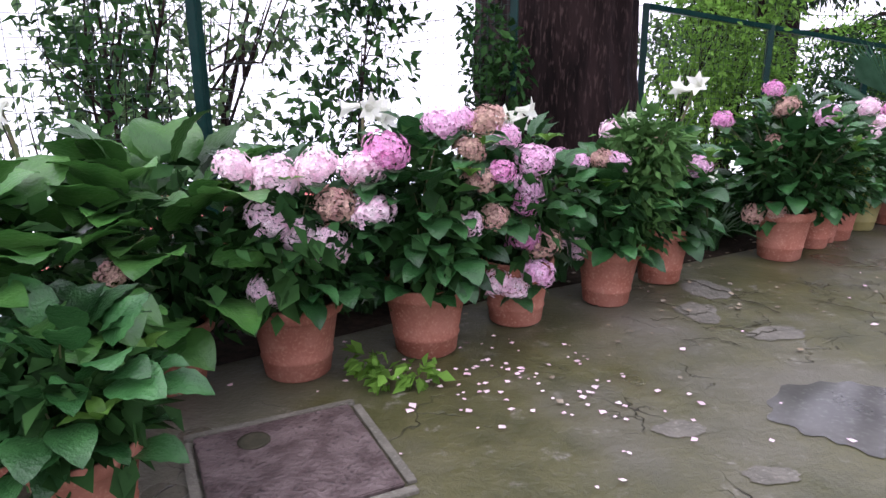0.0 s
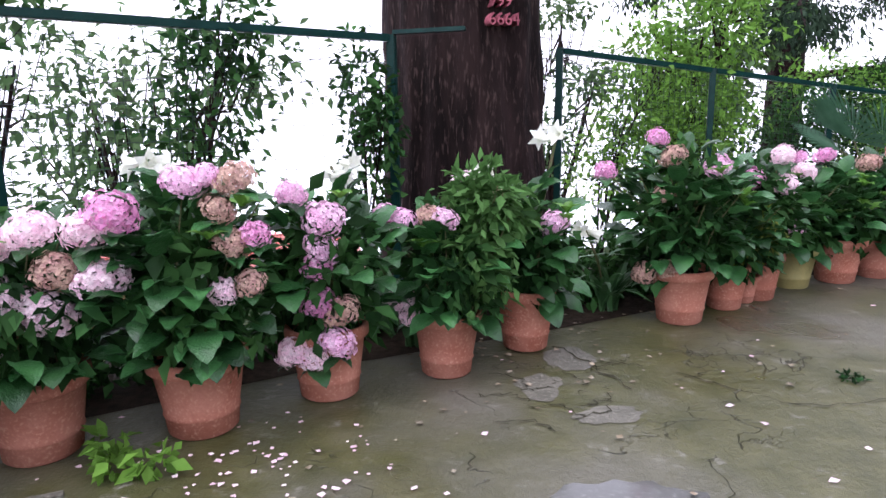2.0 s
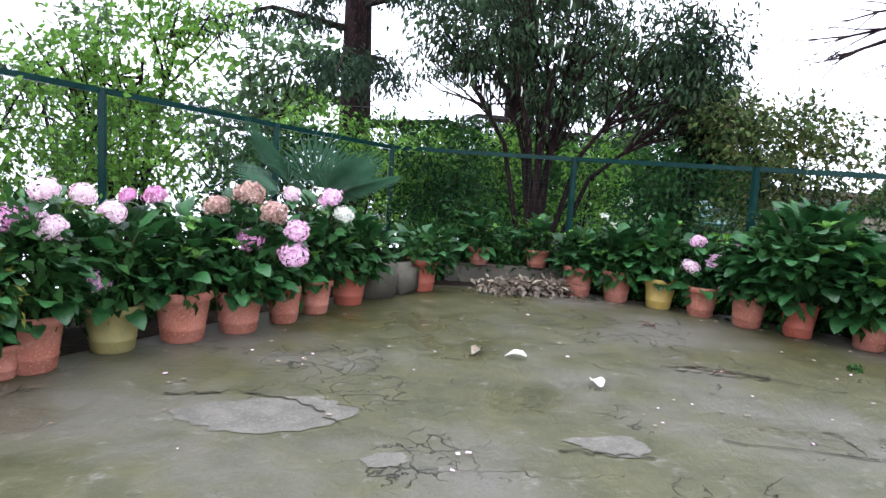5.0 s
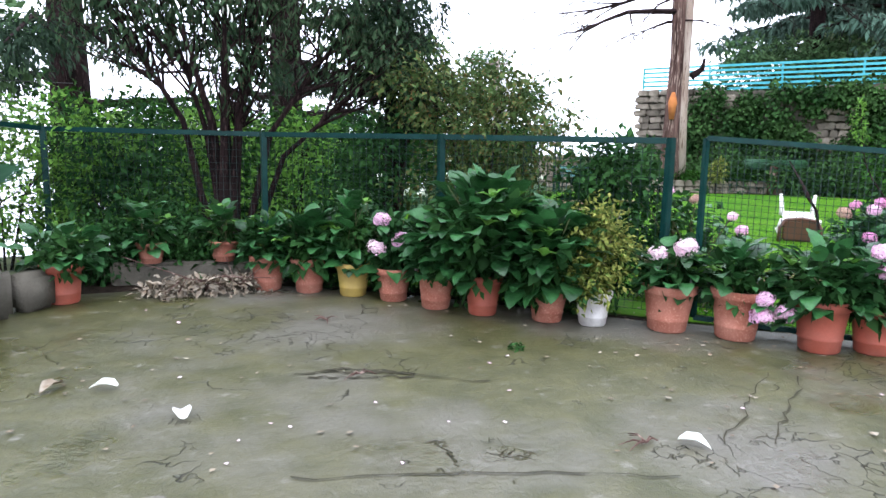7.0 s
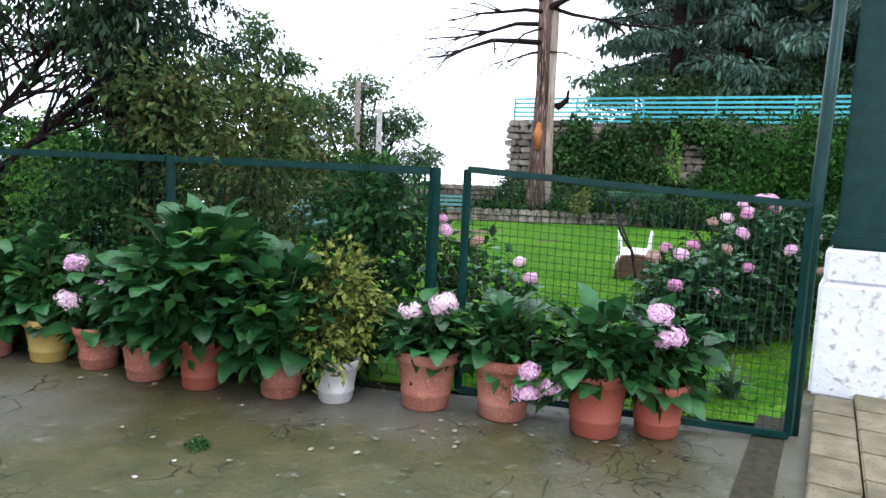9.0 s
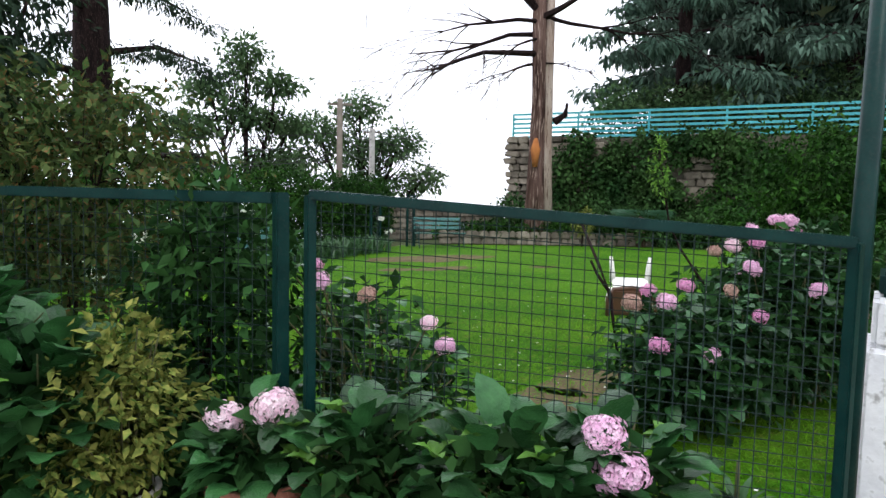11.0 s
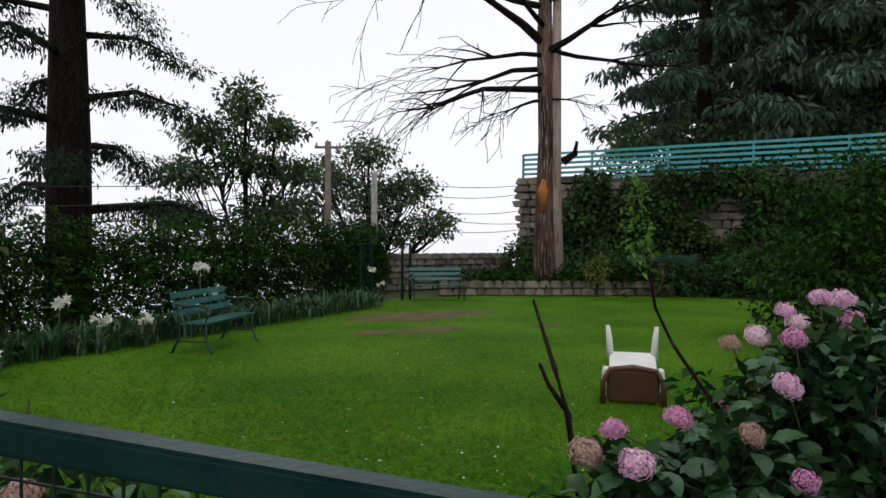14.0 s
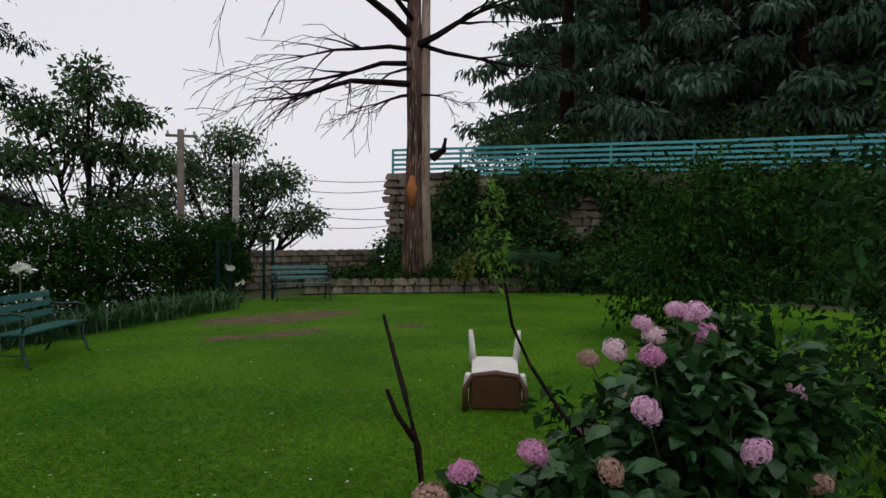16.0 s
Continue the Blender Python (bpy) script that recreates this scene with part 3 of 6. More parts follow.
def wire_panel(a, b, ha, hb, step):
    lines = []
    n = int((b - a).length / step)
    r = 0.0022
    for i in range(1, n):
        t = i / n
        p = a.lerp(b, t)
        lines.append(((p, p + Vector((0, 0, ha + (hb - ha) * t - 0.05))), (r, r)))
    m = int(max(ha, hb) / step)
    for j in range(m):
        lines.append(((a + Vector((0, 0, (ha - 0.05) * j / m)), b + Vector((0, 0, (hb - 0.05) * j / m))), (r, r)))
    return mesh_from(*tubes(lines, 3), WIRE)


fence_run([(-4.6, -1.9, 1.9), (-3.3, 0.25, 1.9), (-2.0, 2.25, 1.9), (-0.62, 4.22, 1.91)], "dark green painted metal fence beside the cedar trunk", (1, 2), 0.07)
stub = part("rail_stub", bar(bmesh.new(), (-0.60, 4.20, 1.92), (-0.10, 4.27, 1.93), 0.05, 0.03, 0.004), FENCE)
tagged(stub, "green flat steel strip nailed to the cedar trunk", "rail")
fence_run([(0.40, 5.55, 1.9), (1.75, 6.85, 1.77), (3.1, 8.0, 1.63), (4.45, 9.2, 1.5), (6.47, 8.155, 1.485), (7.75, 6.63, 1.48), (9.02, 5.10, 1.472)], "dark green painted metal fence round the terrace corner", (0, 1, 2, 3, 4, 5), 0.07)


def gate():
    tl, tr = Vector((9.0, 4.73, 1.465)), Vector((10.32, 3.33, 1.345))
    root = empty("mesh_gate", "sagging dark green steel gate with square wire mesh", "gate", pose(tl.x, tl.y, 0))
    inv = Matrix.Translation((-tl.x, -tl.y, 0))
    bl, br = Vector((tl.x, tl.y, 0.1)), Vector((tr.x, tr.y, 0.03))
    for name, a, b in (("hinge_stile", bl, tl), ("latch_stile", br, tr), ("top_bar", tl, tr), ("bottom_bar", bl, br)):
        part(name, bar(bmesh.new(), inv @ a, inv @ b, 0.04, 0.04, 0.005), FENCE, root)
    part("wire_mesh", wire_panel(inv @ bl, inv @ br, 1.40, 1.37, 0.0455), None, root, "square green wire mesh")
    pst = part("gate_post", tube([(10.44, 3.37, -0.1), (10.54, 3.41, 1.4), (10.66, 3.44, 3.0)], (0.04, 0.038, 0.036), 12), FENCE)
    tagged(pst, "leaning dark green steel pipe post by the gate", "post")


gate()

# ---- plinth, column, step, drain ----
pl = empty("plinth", "flaking whitewashed masonry plinth under a green column", "plinth", pose(11.34, 3.71, 0, 0, 0, 22))
part("base_block", boxed((0.6, 0.6, 0.80), pose(0.3, -0.3, 0.40), 0.02), PLASTER, pl)
part("cap", boxed((0.56, 0.56, 0.24), pose(0.3, -0.3, 0.92), 0.025), PLASTER, pl)
col = empty("column", "dark green painted timber column on the plinth", "column", pose(11.34, 3.71, 1.04, 0, 0, 22))
part("shaft", boxed((0.46, 0.46, 2.6), pose(0.3, -0.3, 1.3), 0.015), FENCE, col)
part("base_moulding", boxed((0.52, 0.52, 0.12), pose(0.3, -0.3, 0.06), 0.02), FENCE, col)
ddir = Vector((1.63, 0.73, 0)).normalized()
dn = Vector((ddir.y, -ddir.x, 0))
dr = part("drain_channel", bar(bmesh.new(), Vector((6.02, 1.54, 0.004)), Vector((10.62, 3.57, 0.004)), 0.17, 0.008), CRACK)
tagged(dr, "narrow dark open drain along the terrace step", "drain", kind="structure")
step_root = empty("step", "low step edged with yellowish stone slabs", "step", pose(0, 0, 0), kind="structure")
k0 = Vector((6.2, 1.5, 0))
for i in range(14):
    a = k0 + ddir * (i * 0.4) + dn * 0.12
    for j in range(5):
        c = a + dn * (0.12 + j * 0.235) + ddir * (0.2 if j % 2 else 0.0)
        q = ddir.to_track_quat('X', 'Z').to_matrix().to_4x4()
        part("slab", boxed((0.39, 0.225, 0.06), Matrix.Translation(c + Vector((0, 0, 0.031))) @ q, 0.008), STEP, step_root)

# ---- manhole cover ----
mc = empty("manhole_cover", "rusty square iron manhole cover set in the concrete", "manhole cover", pose(-1.0, 0.98, 0.0, 0, 0, 38))
for a, b in (((-0.33, -0.33), (0.33, -0.33)), ((-0.33, 0.33), (0.33, 0.33)), ((-0.33, -0.29), (-0.33, 0.29)), ((0.33, -0.29), (0.33, 0.29))):
    part("frame_bar", bar(bmesh.new(), (*a, 0.008), (*b, 0.008), 0.035, 0.016, 0.002), PATCH, mc, "worn concrete frame")
part("lid", boxed((0.60, 0.60, 0.02), pose(0, 0, 0.012), 0.004), IRONLID, mc)
part("lifting_hole", lathe([(0.06, 0.0), (0.06, 0.004), (0.045, 0.004)], 16), CRACK, mc).matrix_basis = pose(-0.1, 0.18, 0.0225)


# ---- plants in pots ----
def pot_mesh(r, h, mat):
    """A flower pot with a rolled rim, a ring low on its side and a hollow mouth."""
    rb, rt = r * 0.70, r * 0.90
    prof = [(rb * 0.9, 0), (rb, 0.012), (rb + (rt - rb) * 0.22, h * 0.25), (rb + (rt - rb) * 0.22 + 0.006, h * 0.27), (rb + (rt - rb) * 0.26, h * 0.30), (rt * 0.985, h * 0.80),
            (r * 0.93, h * 0.815), (r, h * 0.85), (r * 1.01, h * 0.95), (r * 0.99, h), (r * 0.90, h), (r * 0.86, h * 0.93), (r * 0.80, h * 0.86)]
    bm = lathe(prof)
    me = bpy.data.meshes.new("pot")
    bm.to_mesh(me)
    bm.free()
    me.materials.append(mat)
    return me


def big_leaf(length, width, mat, cup=0.15, ripple=0.02, seg=5):
    """An ovate leaf with a sunken midrib and a drooping tip, along +y from its base."""
    verts, faces = [], []
    for i in range(seg + 1):
        t = i / seg
        w = width * 0.5 * max(0.0, math.sin(math.pi * min(1, t * 0.93 + 0.07) ** 0.85)) ** 0.8 if i < seg else 0.001
        y = length * t
        z = 0.10 * length * math.sin(t * 2.2) - 0.22 * length * t * t * t
        rip = ripple * length * (1 if i % 2 else -1)
        verts += [(-w, y, z + cup * w + rip), (-w * 0.5, y, z + cup * w * 0.35), (0, y, z - 0.012 * length), (w * 0.5, y, z + cup * w * 0.35), (w, y, z + cup * w + rip)]
    for i in range(seg):
        for k in range(4):
            a = i * 5 + k
            faces.append((a, a + 1, a + 6, a + 5))
    me = mesh_from(verts, faces, mat, "leaf")
    for f in me.polygons:
        f.use_smooth = True
    return me


def flower_head_mesh(r, mat, count, seed, flat=0.8):
    """A round hydrangea head of four-petalled florets."""
    rng = random.Random(seed)
    verts, faces = [], []
    for i in range(count):
        z = 1 - 1.75 * (i + 0.5) / count
        a = i * 2.39996
        q = math.sqrt(max(0, 1 - z * z))
        n = Vector((q * math.cos(a), q * math.sin(a), z))
        c = Vector((n.x * r, n.y * r, n.z * r * flat)) * rng.uniform(0.80, 1.10) * (1 + 0.10 * math.sin(a * 2 + seed) * math.sin(z * 5 + seed))
        n = (n + Vector([rng.uniform(-0.35, 0.35) for _ in range(3)])).normalized()
        s = n.orthogonal().normalized()
        s.rotate(Matrix.Rotation(rng.uniform(0, 3), 3, n))
        u = n.cross(s)
        p = r * 0.165 * rng.uniform(0.8, 1.2)
        for k in range(4):
            an = k * math.pi / 2
            d = s * math.cos(an) + u * math.sin(an)
            e = n.cross(d)
            b = len(verts)
            verts += [c, c + d * p * 0.6 + e * p * 0.5 + n * p * 0.2, c + d * p * 1.1 + n * p * 0.05, c + d * p * 0.6 - e * p * 0.5 + n * p * 0.2]
            faces += [(b, b + 1, b + 2), (b, b + 2, b + 3)]
    return mesh_from(verts, faces, mat, "flower_head")


LEAVES = [big_leaf(0.155, 0.115, HYD_LEAF, 0.15, 0.014, 9), big_leaf(0.13, 0.10, HYD_LEAF, 0.28, 0.014, 9), big_leaf(0.175, 0.125, HYD_LEAF, 0.05, 0.018, 9)]
YOUNG = [big_leaf(0.10, 0.055, YOUNG_LEAF, 0.3), big_leaf(0.085, 0.05, YOUNG_LEAF, 0.4)]
BROAD = [big_leaf(0.27, 0.23, BROAD_LEAF, 0.12, 0.012, 11), big_leaf(0.23, 0.185, BROAD_LEAF, 0.2, 0.012, 11)]
HEADS = {}
for key, mt, cnt in (("pink", PINK, 150), ("pale", PALE, 165), ("deep", DEEP, 130), ("dusty", DUSTY, 150), ("white", WHITEP, 150)):
    HEADS[key] = [flower_head_mesh(1.0, mt, cnt, s + 7) for s in (1, 2, 3)]
POTS = {}


def put_leaf(parent, me, at, az, tilt, roll=0.0, size=1.0, name="leaf"):
    ob = new(name, me)
    ob.parent = parent
    ob.matrix_basis = Matrix.Translation(at) @ Matrix.Rotation(az, 4, 'Z') @ Matrix.Rotation(tilt, 4, 'X') @ Matrix.Rotation(roll, 4, 'Y') @ Matrix.Scale(size, 4)
    return ob


def potted(x, y, r, h, mat, label, crown, heads=(), leaves=70, seed=0, kind="hydrangea", lean=(0, 0), young=4, leaf_size=1.0, category="potted plant", soil=True, base=0.0):
    """A pot with a leafy plant. crown: (spread, top height above the floor); heads: (x, y, z, colour, radius) in the world."""
    rng = random.Random(seed)
    root = empty("potted_" + kind, label, category, pose(x, y, base, 0, 0, 0), group="potted plants along the terrace fence")
    if mat:
        key = (round(r, 2), round(h, 2), mat.name)
        if key not in POTS:
            POTS[key] = pot_mesh(r, h, mat)
        p = new("pot", POTS[key])
        p.parent = root
        p.matrix_basis = pose(0, 0, 0, rng.uniform(-1.5, 1.5), rng.uniform(-1.5, 1.5), rng.uniform(0, 360))
        part("soil", lathe([(r * 0.2, h * 0.86), (r * 0.83, h * 0.87), (r * 0.83, h * 0.88), (r * 0.1, h * 0.90)], 16), SOIL_AND_SHADE, root)
    spread, top = crown
    z0 = h * 0.9
    mid = Vector((lean[0], lean[1], (z0 + top) / 2 - 0.02))
    half = (top - z0) / 2 + 0.08
    lines = []
    tips = []
    for hx, hy, hz, colour, hr in heads:
        tips.append(Vector((hx - x, hy - y, hz - base)))
    leaves = int(leaves * 1.75)
    n_stem = max(7, leaves // 16)
    ends = tips + [mid + Vector((rng.uniform(-1, 1) * spread * 0.8, rng.uniform(-1, 1) * spread * 0.8, rng.uniform(-0.2, 0.95) * half)) for _ in range(n_stem)]
    for e in ends:
        b = Vector((rng.uniform(-1, 1) * r * 0.4, rng.uniform(-1, 1) * r * 0.4, z0 - 0.02))
        m = b.lerp(e, 0.5) + Vector((0, 0, 0.12 * (e - b).length))
        lines.append(((b, m, e), (0.006, 0.005, 0.003)))
    part("stemwork", mesh_from(*tubes(lines, 4), STEM), None, root)
    # Darker leaves fill the crown and stand in for the shade inside it.
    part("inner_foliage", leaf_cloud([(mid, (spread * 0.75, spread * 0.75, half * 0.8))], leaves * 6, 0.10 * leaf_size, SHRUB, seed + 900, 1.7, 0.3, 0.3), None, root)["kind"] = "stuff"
    lib = BROAD if kind == "broadleaf" else LEAVES
    for i in range(leaves):
        a = rng.uniform(0, 2 * math.pi)
        c = rng.uniform(-0.85, 1.0)
        q = math.sqrt(max(0, 1 - c * c)) * rng.uniform(0.72, 1.08)
        pos = mid + Vector((math.cos(a) * q * spread * 0.82, math.sin(a) * q * spread * 0.82, c * half * 0.9))
        if any((pos - t).length < hd[4] * 1.5 + 0.03 for t, hd in zip(tips, heads)):
            continue
        tilt = 0.10 + 0.75 * max(0, c) - 0.45 * max(0, -c) + rng.uniform(-0.35, 0.35)
        put_leaf(root, rng.choice(lib), pos, a - math.pi / 2 + rng.uniform(-0.7, 0.7), tilt, rng.uniform(-0.4, 0.4), leaf_size * rng.uniform(0.75, 1.2))
    for i in range(young):
        a = rng.uniform(0, 2 * math.pi)
        c = rng.uniform(0.1, 0.9)
        q = math.sqrt(1 - c * c)
        pos = mid + Vector((math.cos(a) * q * spread * 0.9, math.sin(a) * q * spread * 0.9, c * half))
        for k in range(4):
            put_leaf(root, rng.choice(YOUNG), pos, a + k * 1.57, rng.uniform(0.3, 0.8), 0, leaf_size * rng.uniform(0.8, 1.1))
    for (hx, hy, hz, colour, hr), t in zip(heads, tips):
        f = new("flower_head", rng.choice(HEADS[colour]))
        f.parent = root
        f.matrix_basis = Matrix.Translation(t) @ Euler((rng.uniform(-0.5, 0.5), rng.uniform(-0.5, 0.5), rng.uniform(0, 6))).to_matrix().to_4x4() @ Matrix.Diagonal((hr * rng.uniform(0.92, 1.1), hr * rng.uniform(0.92, 1.1), hr * rng.uniform(0.9, 1.05), 1))
        for k in range(3):
            put_leaf(root, rng.choice(lib if kind != "broadleaf" else LEAVES), t - Vector((0, 0, hr * 0.7)), rng.uniform(0, 6.28), rng.uniform(-0.6, 0.0), 0, leaf_size * rng.uniform(0.6, 0.85))
    return root


def heads(colours, radius, pts):
    cs = colours.split()
    return [(*p, cs[i % len(cs)], radius * (0.85 + 0.3 * ((i * 37) % 10) / 10)) for i, p in enumerate(pts)]


potted(-1.45, 0.55, 0.17, 0.30, TERRACOTTA, "terracotta pot with a young glossy green hydrangea", (0.26, 0.62), leaves=46, seed=1, young=3)
potted(-1.95, 0.75, 0.2, 0.30, TERRACOTTA, "large broad-leaved green plant with ribbed leaves in a pot", (0.48, 0.95), heads("dusty deep", 0.075, [(-1.62, 0.98, 0.66), (-2.25, 1.0, 0.93)]), leaves=66, seed=2, kind="broadleaf", young=0)
potted(-1.78, 1.45, 0.2, 0.30, TERRACOTTA, "large broad-leaved green plant against the fence", (0.46, 0.98), leaves=60, seed=3, kind="broadleaf", young=2)
potted(-1.30, 1.70, 0.215, 0.36, TERRACOTTA, "terracotta pot with a hydrangea crowded with pale pink heads", (0.40, 0.93), heads("pale pale pale pale deep pale pale pale pale dusty pale", 0.095, [(-1.40, 1.45, 0.97), (-1.28, 1.53, 0.92), (-1.13, 1.62, 0.95), (-0.95, 1.71, 0.94), (-0.87, 1.75, 1.00), (-1.30, 1.52, 0.75), (-1.20, 1.58, 0.68), (-1.10, 1.63, 0.63), (-0.92, 1.72, 0.75), (-1.07, 1.65, 0.79), (-1.32, 1.50, 0.45)]), leaves=72, seed=4)
potted(-0.78, 2.06, 0.215, 0.36, TERRACOTTA, "terracotta pot with a leafy pink hydrangea", (0.42, 1.05), heads("pink dusty dusty deep dusty pale dusty pink", 0.072, [(-0.58, 1.95, 1.13), (-0.48, 1.98, 1.12), (-0.55, 1.96, 1.00), (-0.41, 1.99, 0.90), (-0.51, 1.97, 0.86), (-0.55, 1.96, 0.66), (-0.44, 1.98, 0.70), (-0.67, 1.92, 1.11)]), leaves=88, seed=5)
potted(-0.39, 2.54, 0.205, 0.36, TERRACOTTA, "terracotta pot with a hydrangea trailing pink heads", (0.36, 1.0), heads("pink pink pink deep deep dusty pale pink pale", 0.085, [(-0.44, 2.35, 1.02), (-0.30, 2.38, 0.91), (-0.32, 2.38, 0.77), (-0.34, 2.37, 0.69), (-0.34, 2.37, 0.51), (-0.24, 2.39, 0.48), (-0.38, 2.37, 0.25), (-0.27, 2.39, 0.32), (-0.47, 2.35, 0.27)]), leaves=60, seed=6)
potted(0.10, 2.95, 0.19, 0.34, TERRACOTTA, "terracotta pot with a pink and straw coloured hydrangea", (0.33, 0.88), heads("pink pink dusty pink pale pale", 0.075, [(-0.20, 2.87, 0.86), (-0.11, 2.88, 0.82), (0.04, 2.89, 0.85), (0.12, 2.89, 0.84), (-0.13, 2.88, 0.41), (-0.06, 2.88, 0.33)]), leaves=46, seed=7)
potted(0.45, 3.44, 0.185, 0.36, TERRACOTTA, "terracotta pot with a hydrangea of fading pink heads", (0.33, 0.9), heads("dusty pink pale white", 0.08, [(0.34, 3.38, 0.89), (0.62, 3.37, 0.75), (0.10, 3.38, 0.97), (0.20, 3.39, 1.02)]), leaves=56, seed=8)
potted(1.36, 4.18, 0.205, 0.36, TERRACOTTA, "terracotta pot with a tall hydrangea in deep pink", (0.46, 1.12), heads("deep dusty pink deep dusty dusty dusty", 0.08, [(1.17, 4.09, 1.20), (1.27, 4.10, 1.08), (1.53, 4.10, 1.02), (0.86, 4.06, 0.99), (1.13, 4.05, 0.34), (1.27, 4.05, 0.36), (1.23, 4.10, 0.84)]), leaves=100, seed=9)
potted(1.68, 4.56, 0.16, 0.31, TERRACOTTA, "terracotta pot with a glossy leaved hydrangea", (0.33, 0.75), leaves=56, seed=10)
potted(1.93, 4.88, 0.185, 0.34, TERRACOTTA, "terracotta pot with a hydrangea in pale pink", (0.34, 1.0), heads("pale deep pale", 0.09, [(2.03, 4.82, 1.05), (1.85, 4.84, 0.88), (2.06, 4.82, 0.84)]), leaves=58, seed=11)
potted(2.25, 5.30, 0.19, 0.31, OLIVE_POT, "faded olive pot with a hydrangea of pale pink heads", (0.33, 0.85), heads("pale pink pale pink", 0.09, [(2.11, 5.20, 1.01), (1.89, 5.17, 0.80), (2.27, 5.22, 0.90), (2.20, 5.15, 0.48)]), leaves=56, seed=12)
potted(2.63, 5.56, 0.2, 0.36, TERRACOTTA, "terracotta pot with a yellow green shrub and deep pink heads", (0.33, 0.85), heads("deep deep", 0.07, [(2.29, 5.49, 0.99), (2.46, 5.50, 1.00)]), leaves=44, seed=13, young=16)
potted(2.98, 5.80, 0.19, 0.32, TERRACOTTA, "terracotta pot with a hydrangea in dusty and pale pink", (0.40, 0.92), heads("dusty dusty dusty pink pink deep", 0.10, [(2.83, 5.69, 0.93), (3.05, 5.69, 1.03), (3.22, 5.68, 0.90), (3.39, 5.66, 0.78), (3.37, 5.66, 0.61), (3.06, 5.69, 0.70)]), leaves=70, seed=14)
potted(3.30, 6.08, 0.15, 0.30, TERRACOTTA, "small terracotta pot with a leafy hydrangea", (0.26, 0.75), leaves=36, seed=15)
potted(3.54, 6.42, 0.15, 0.29, TERRACOTTA, "small terracotta pot with a white and pink hydrangea", (0.3, 0.92), heads("pale pink white", 0.085, [(3.33, 6.35, 1.00), (3.64, 6.36, 0.98), (3.75, 6.34, 0.85)]), leaves=42, seed=16)
potted(3.84, 6.80, 0.18, 0.33, RED_CLAY, "red clay pot with a spreading leafy plant", (0.38, 0.72), leaves=54, seed=17)
potted(4.64, 7.50, 0.17, 0.34, RED_CLAY, "red clay pot with broad blue green leaves", (0.34, 0.6), leaves=30, seed=18)
potted(6.33, 7.40, 0.17, 0.33, TERRACOTTA, "old brown pot with trailing stems beside leaf litter", (0.3, 0.62), leaves=34, seed=19)
potted(6.66, 7.17, 0.175, 0.33, TERRACOTTA, "terracotta pot with a low rosette of broad green leaves", (0.32, 0.62), leaves=46, seed=20, leaf_size=1.25)
potted(6.99, 6.88, 0.17, 0.31, YELLOW_POT, "yellow plastic pot with a slender green plant", (0.22, 0.85), leaves=34, seed=21)
potted(7.26, 6.56, 0.165, 0.30, TERRACOTTA, "terracotta pot with a hydrangea of round pink heads", (0.27, 0.72), heads("pink pale pink pink", 0.085, [(7.12, 6.49, 0.73), (7.08, 6.51, 0.48), (7.27, 6.43, 0.56), (7.39, 6.37, 0.32)]), leaves=40, seed=22)
potted(7.48, 6.15, 0.17, 0.31, TERRACOTTA, "terracotta pot with a leafy pink hydrangea", (0.30, 0.8), heads("pink dusty", 0.075, [(7.39, 6.19, 0.77), (7.41, 6.17, 0.56)]), leaves=50, seed=23)
potted(7.74, 5.80, 0.165, 0.33, RED_CLAY, "red clay pot with a big spreading large-leaved hydrangea", (0.55, 1.05), leaves=120, seed=24, young=8, leaf_size=1.25)
potted(8.12, 5.42, 0.17, 0.30, TERRACOTTA, "large-leaved hydrangea hanging down over its pot", (0.42, 0.82), leaves=90, seed=25, leaf_size=1.25)
potted(8.82, 4.82, 0.2, 0.36, TERRACOTTA, "terracotta pot with a hydrangea bearing two pale pink heads", (0.26, 0.62), heads("pale pale", 0.085, [(8.70, 4.84, 0.60), (8.85, 4.71, 0.65)]), leaves=26, seed=27)
potted(9.12, 4.44, 0.2, 0.37, TERRACOTTA, "terracotta pot with a sparse hydrangea leaning over its rim", (0.28, 0.62), heads("pink pink pink", 0.075, [(9.08, 4.18, 0.35), (9.07, 4.19, 0.23), (9.17, 4.08, 0.26)]), leaves=30, seed=28)
potted(9.42, 3.98, 0.19, 0.37, RED_CLAY, "chipped red clay pot with a leafy green hydrangea", (0.36, 0.66), leaves=52, seed=29, young=6)
potted(9.73, 3.79, 0.17, 0.32, RED_CLAY, "red clay pot with glossy leaves and pink heads", (0.27, 0.66), heads("pink pink", 0.075, [(9.56, 3.70, 0.73), (9.60, 3.66, 0.60)]), leaves=32, seed=30, young=2)


def fine_pot(x, y, r, h, mat, label, blobs, mat_leaf, count, size, seed, kind):
    root = empty("potted_" + kind, label, "potted plant", pose(x, y, 0), group="potted plants along the terrace fence")
    p = part("pot", pot_mesh(r, h, mat), None, root)
    part("soil", lathe([(r * 0.2, h * 0.86), (r * 0.83, h * 0.87), (r * 0.83, h * 0.88), (r * 0.1, h * 0.90)], 16), SOIL_AND_SHADE, root)
    rng = random.Random(seed)
    lines = []
    for c, q in blobs:
        for k in range(6):
            e = Vector(c) + Vector([rng.uniform(-0.7, 0.7) * v for v in q])
            lines.append((((0, 0, h * 0.85), Vector((0, 0, h)).lerp(e, 0.5), e), (0.008, 0.005, 0.003)))
    part("stemwork", mesh_from(*tubes(lines, 4), STEM), None, root)
    part("foliage", leaf_cloud(blobs, count, size, mat_leaf, seed, 2.0, 0.15, 0.25), None, root)


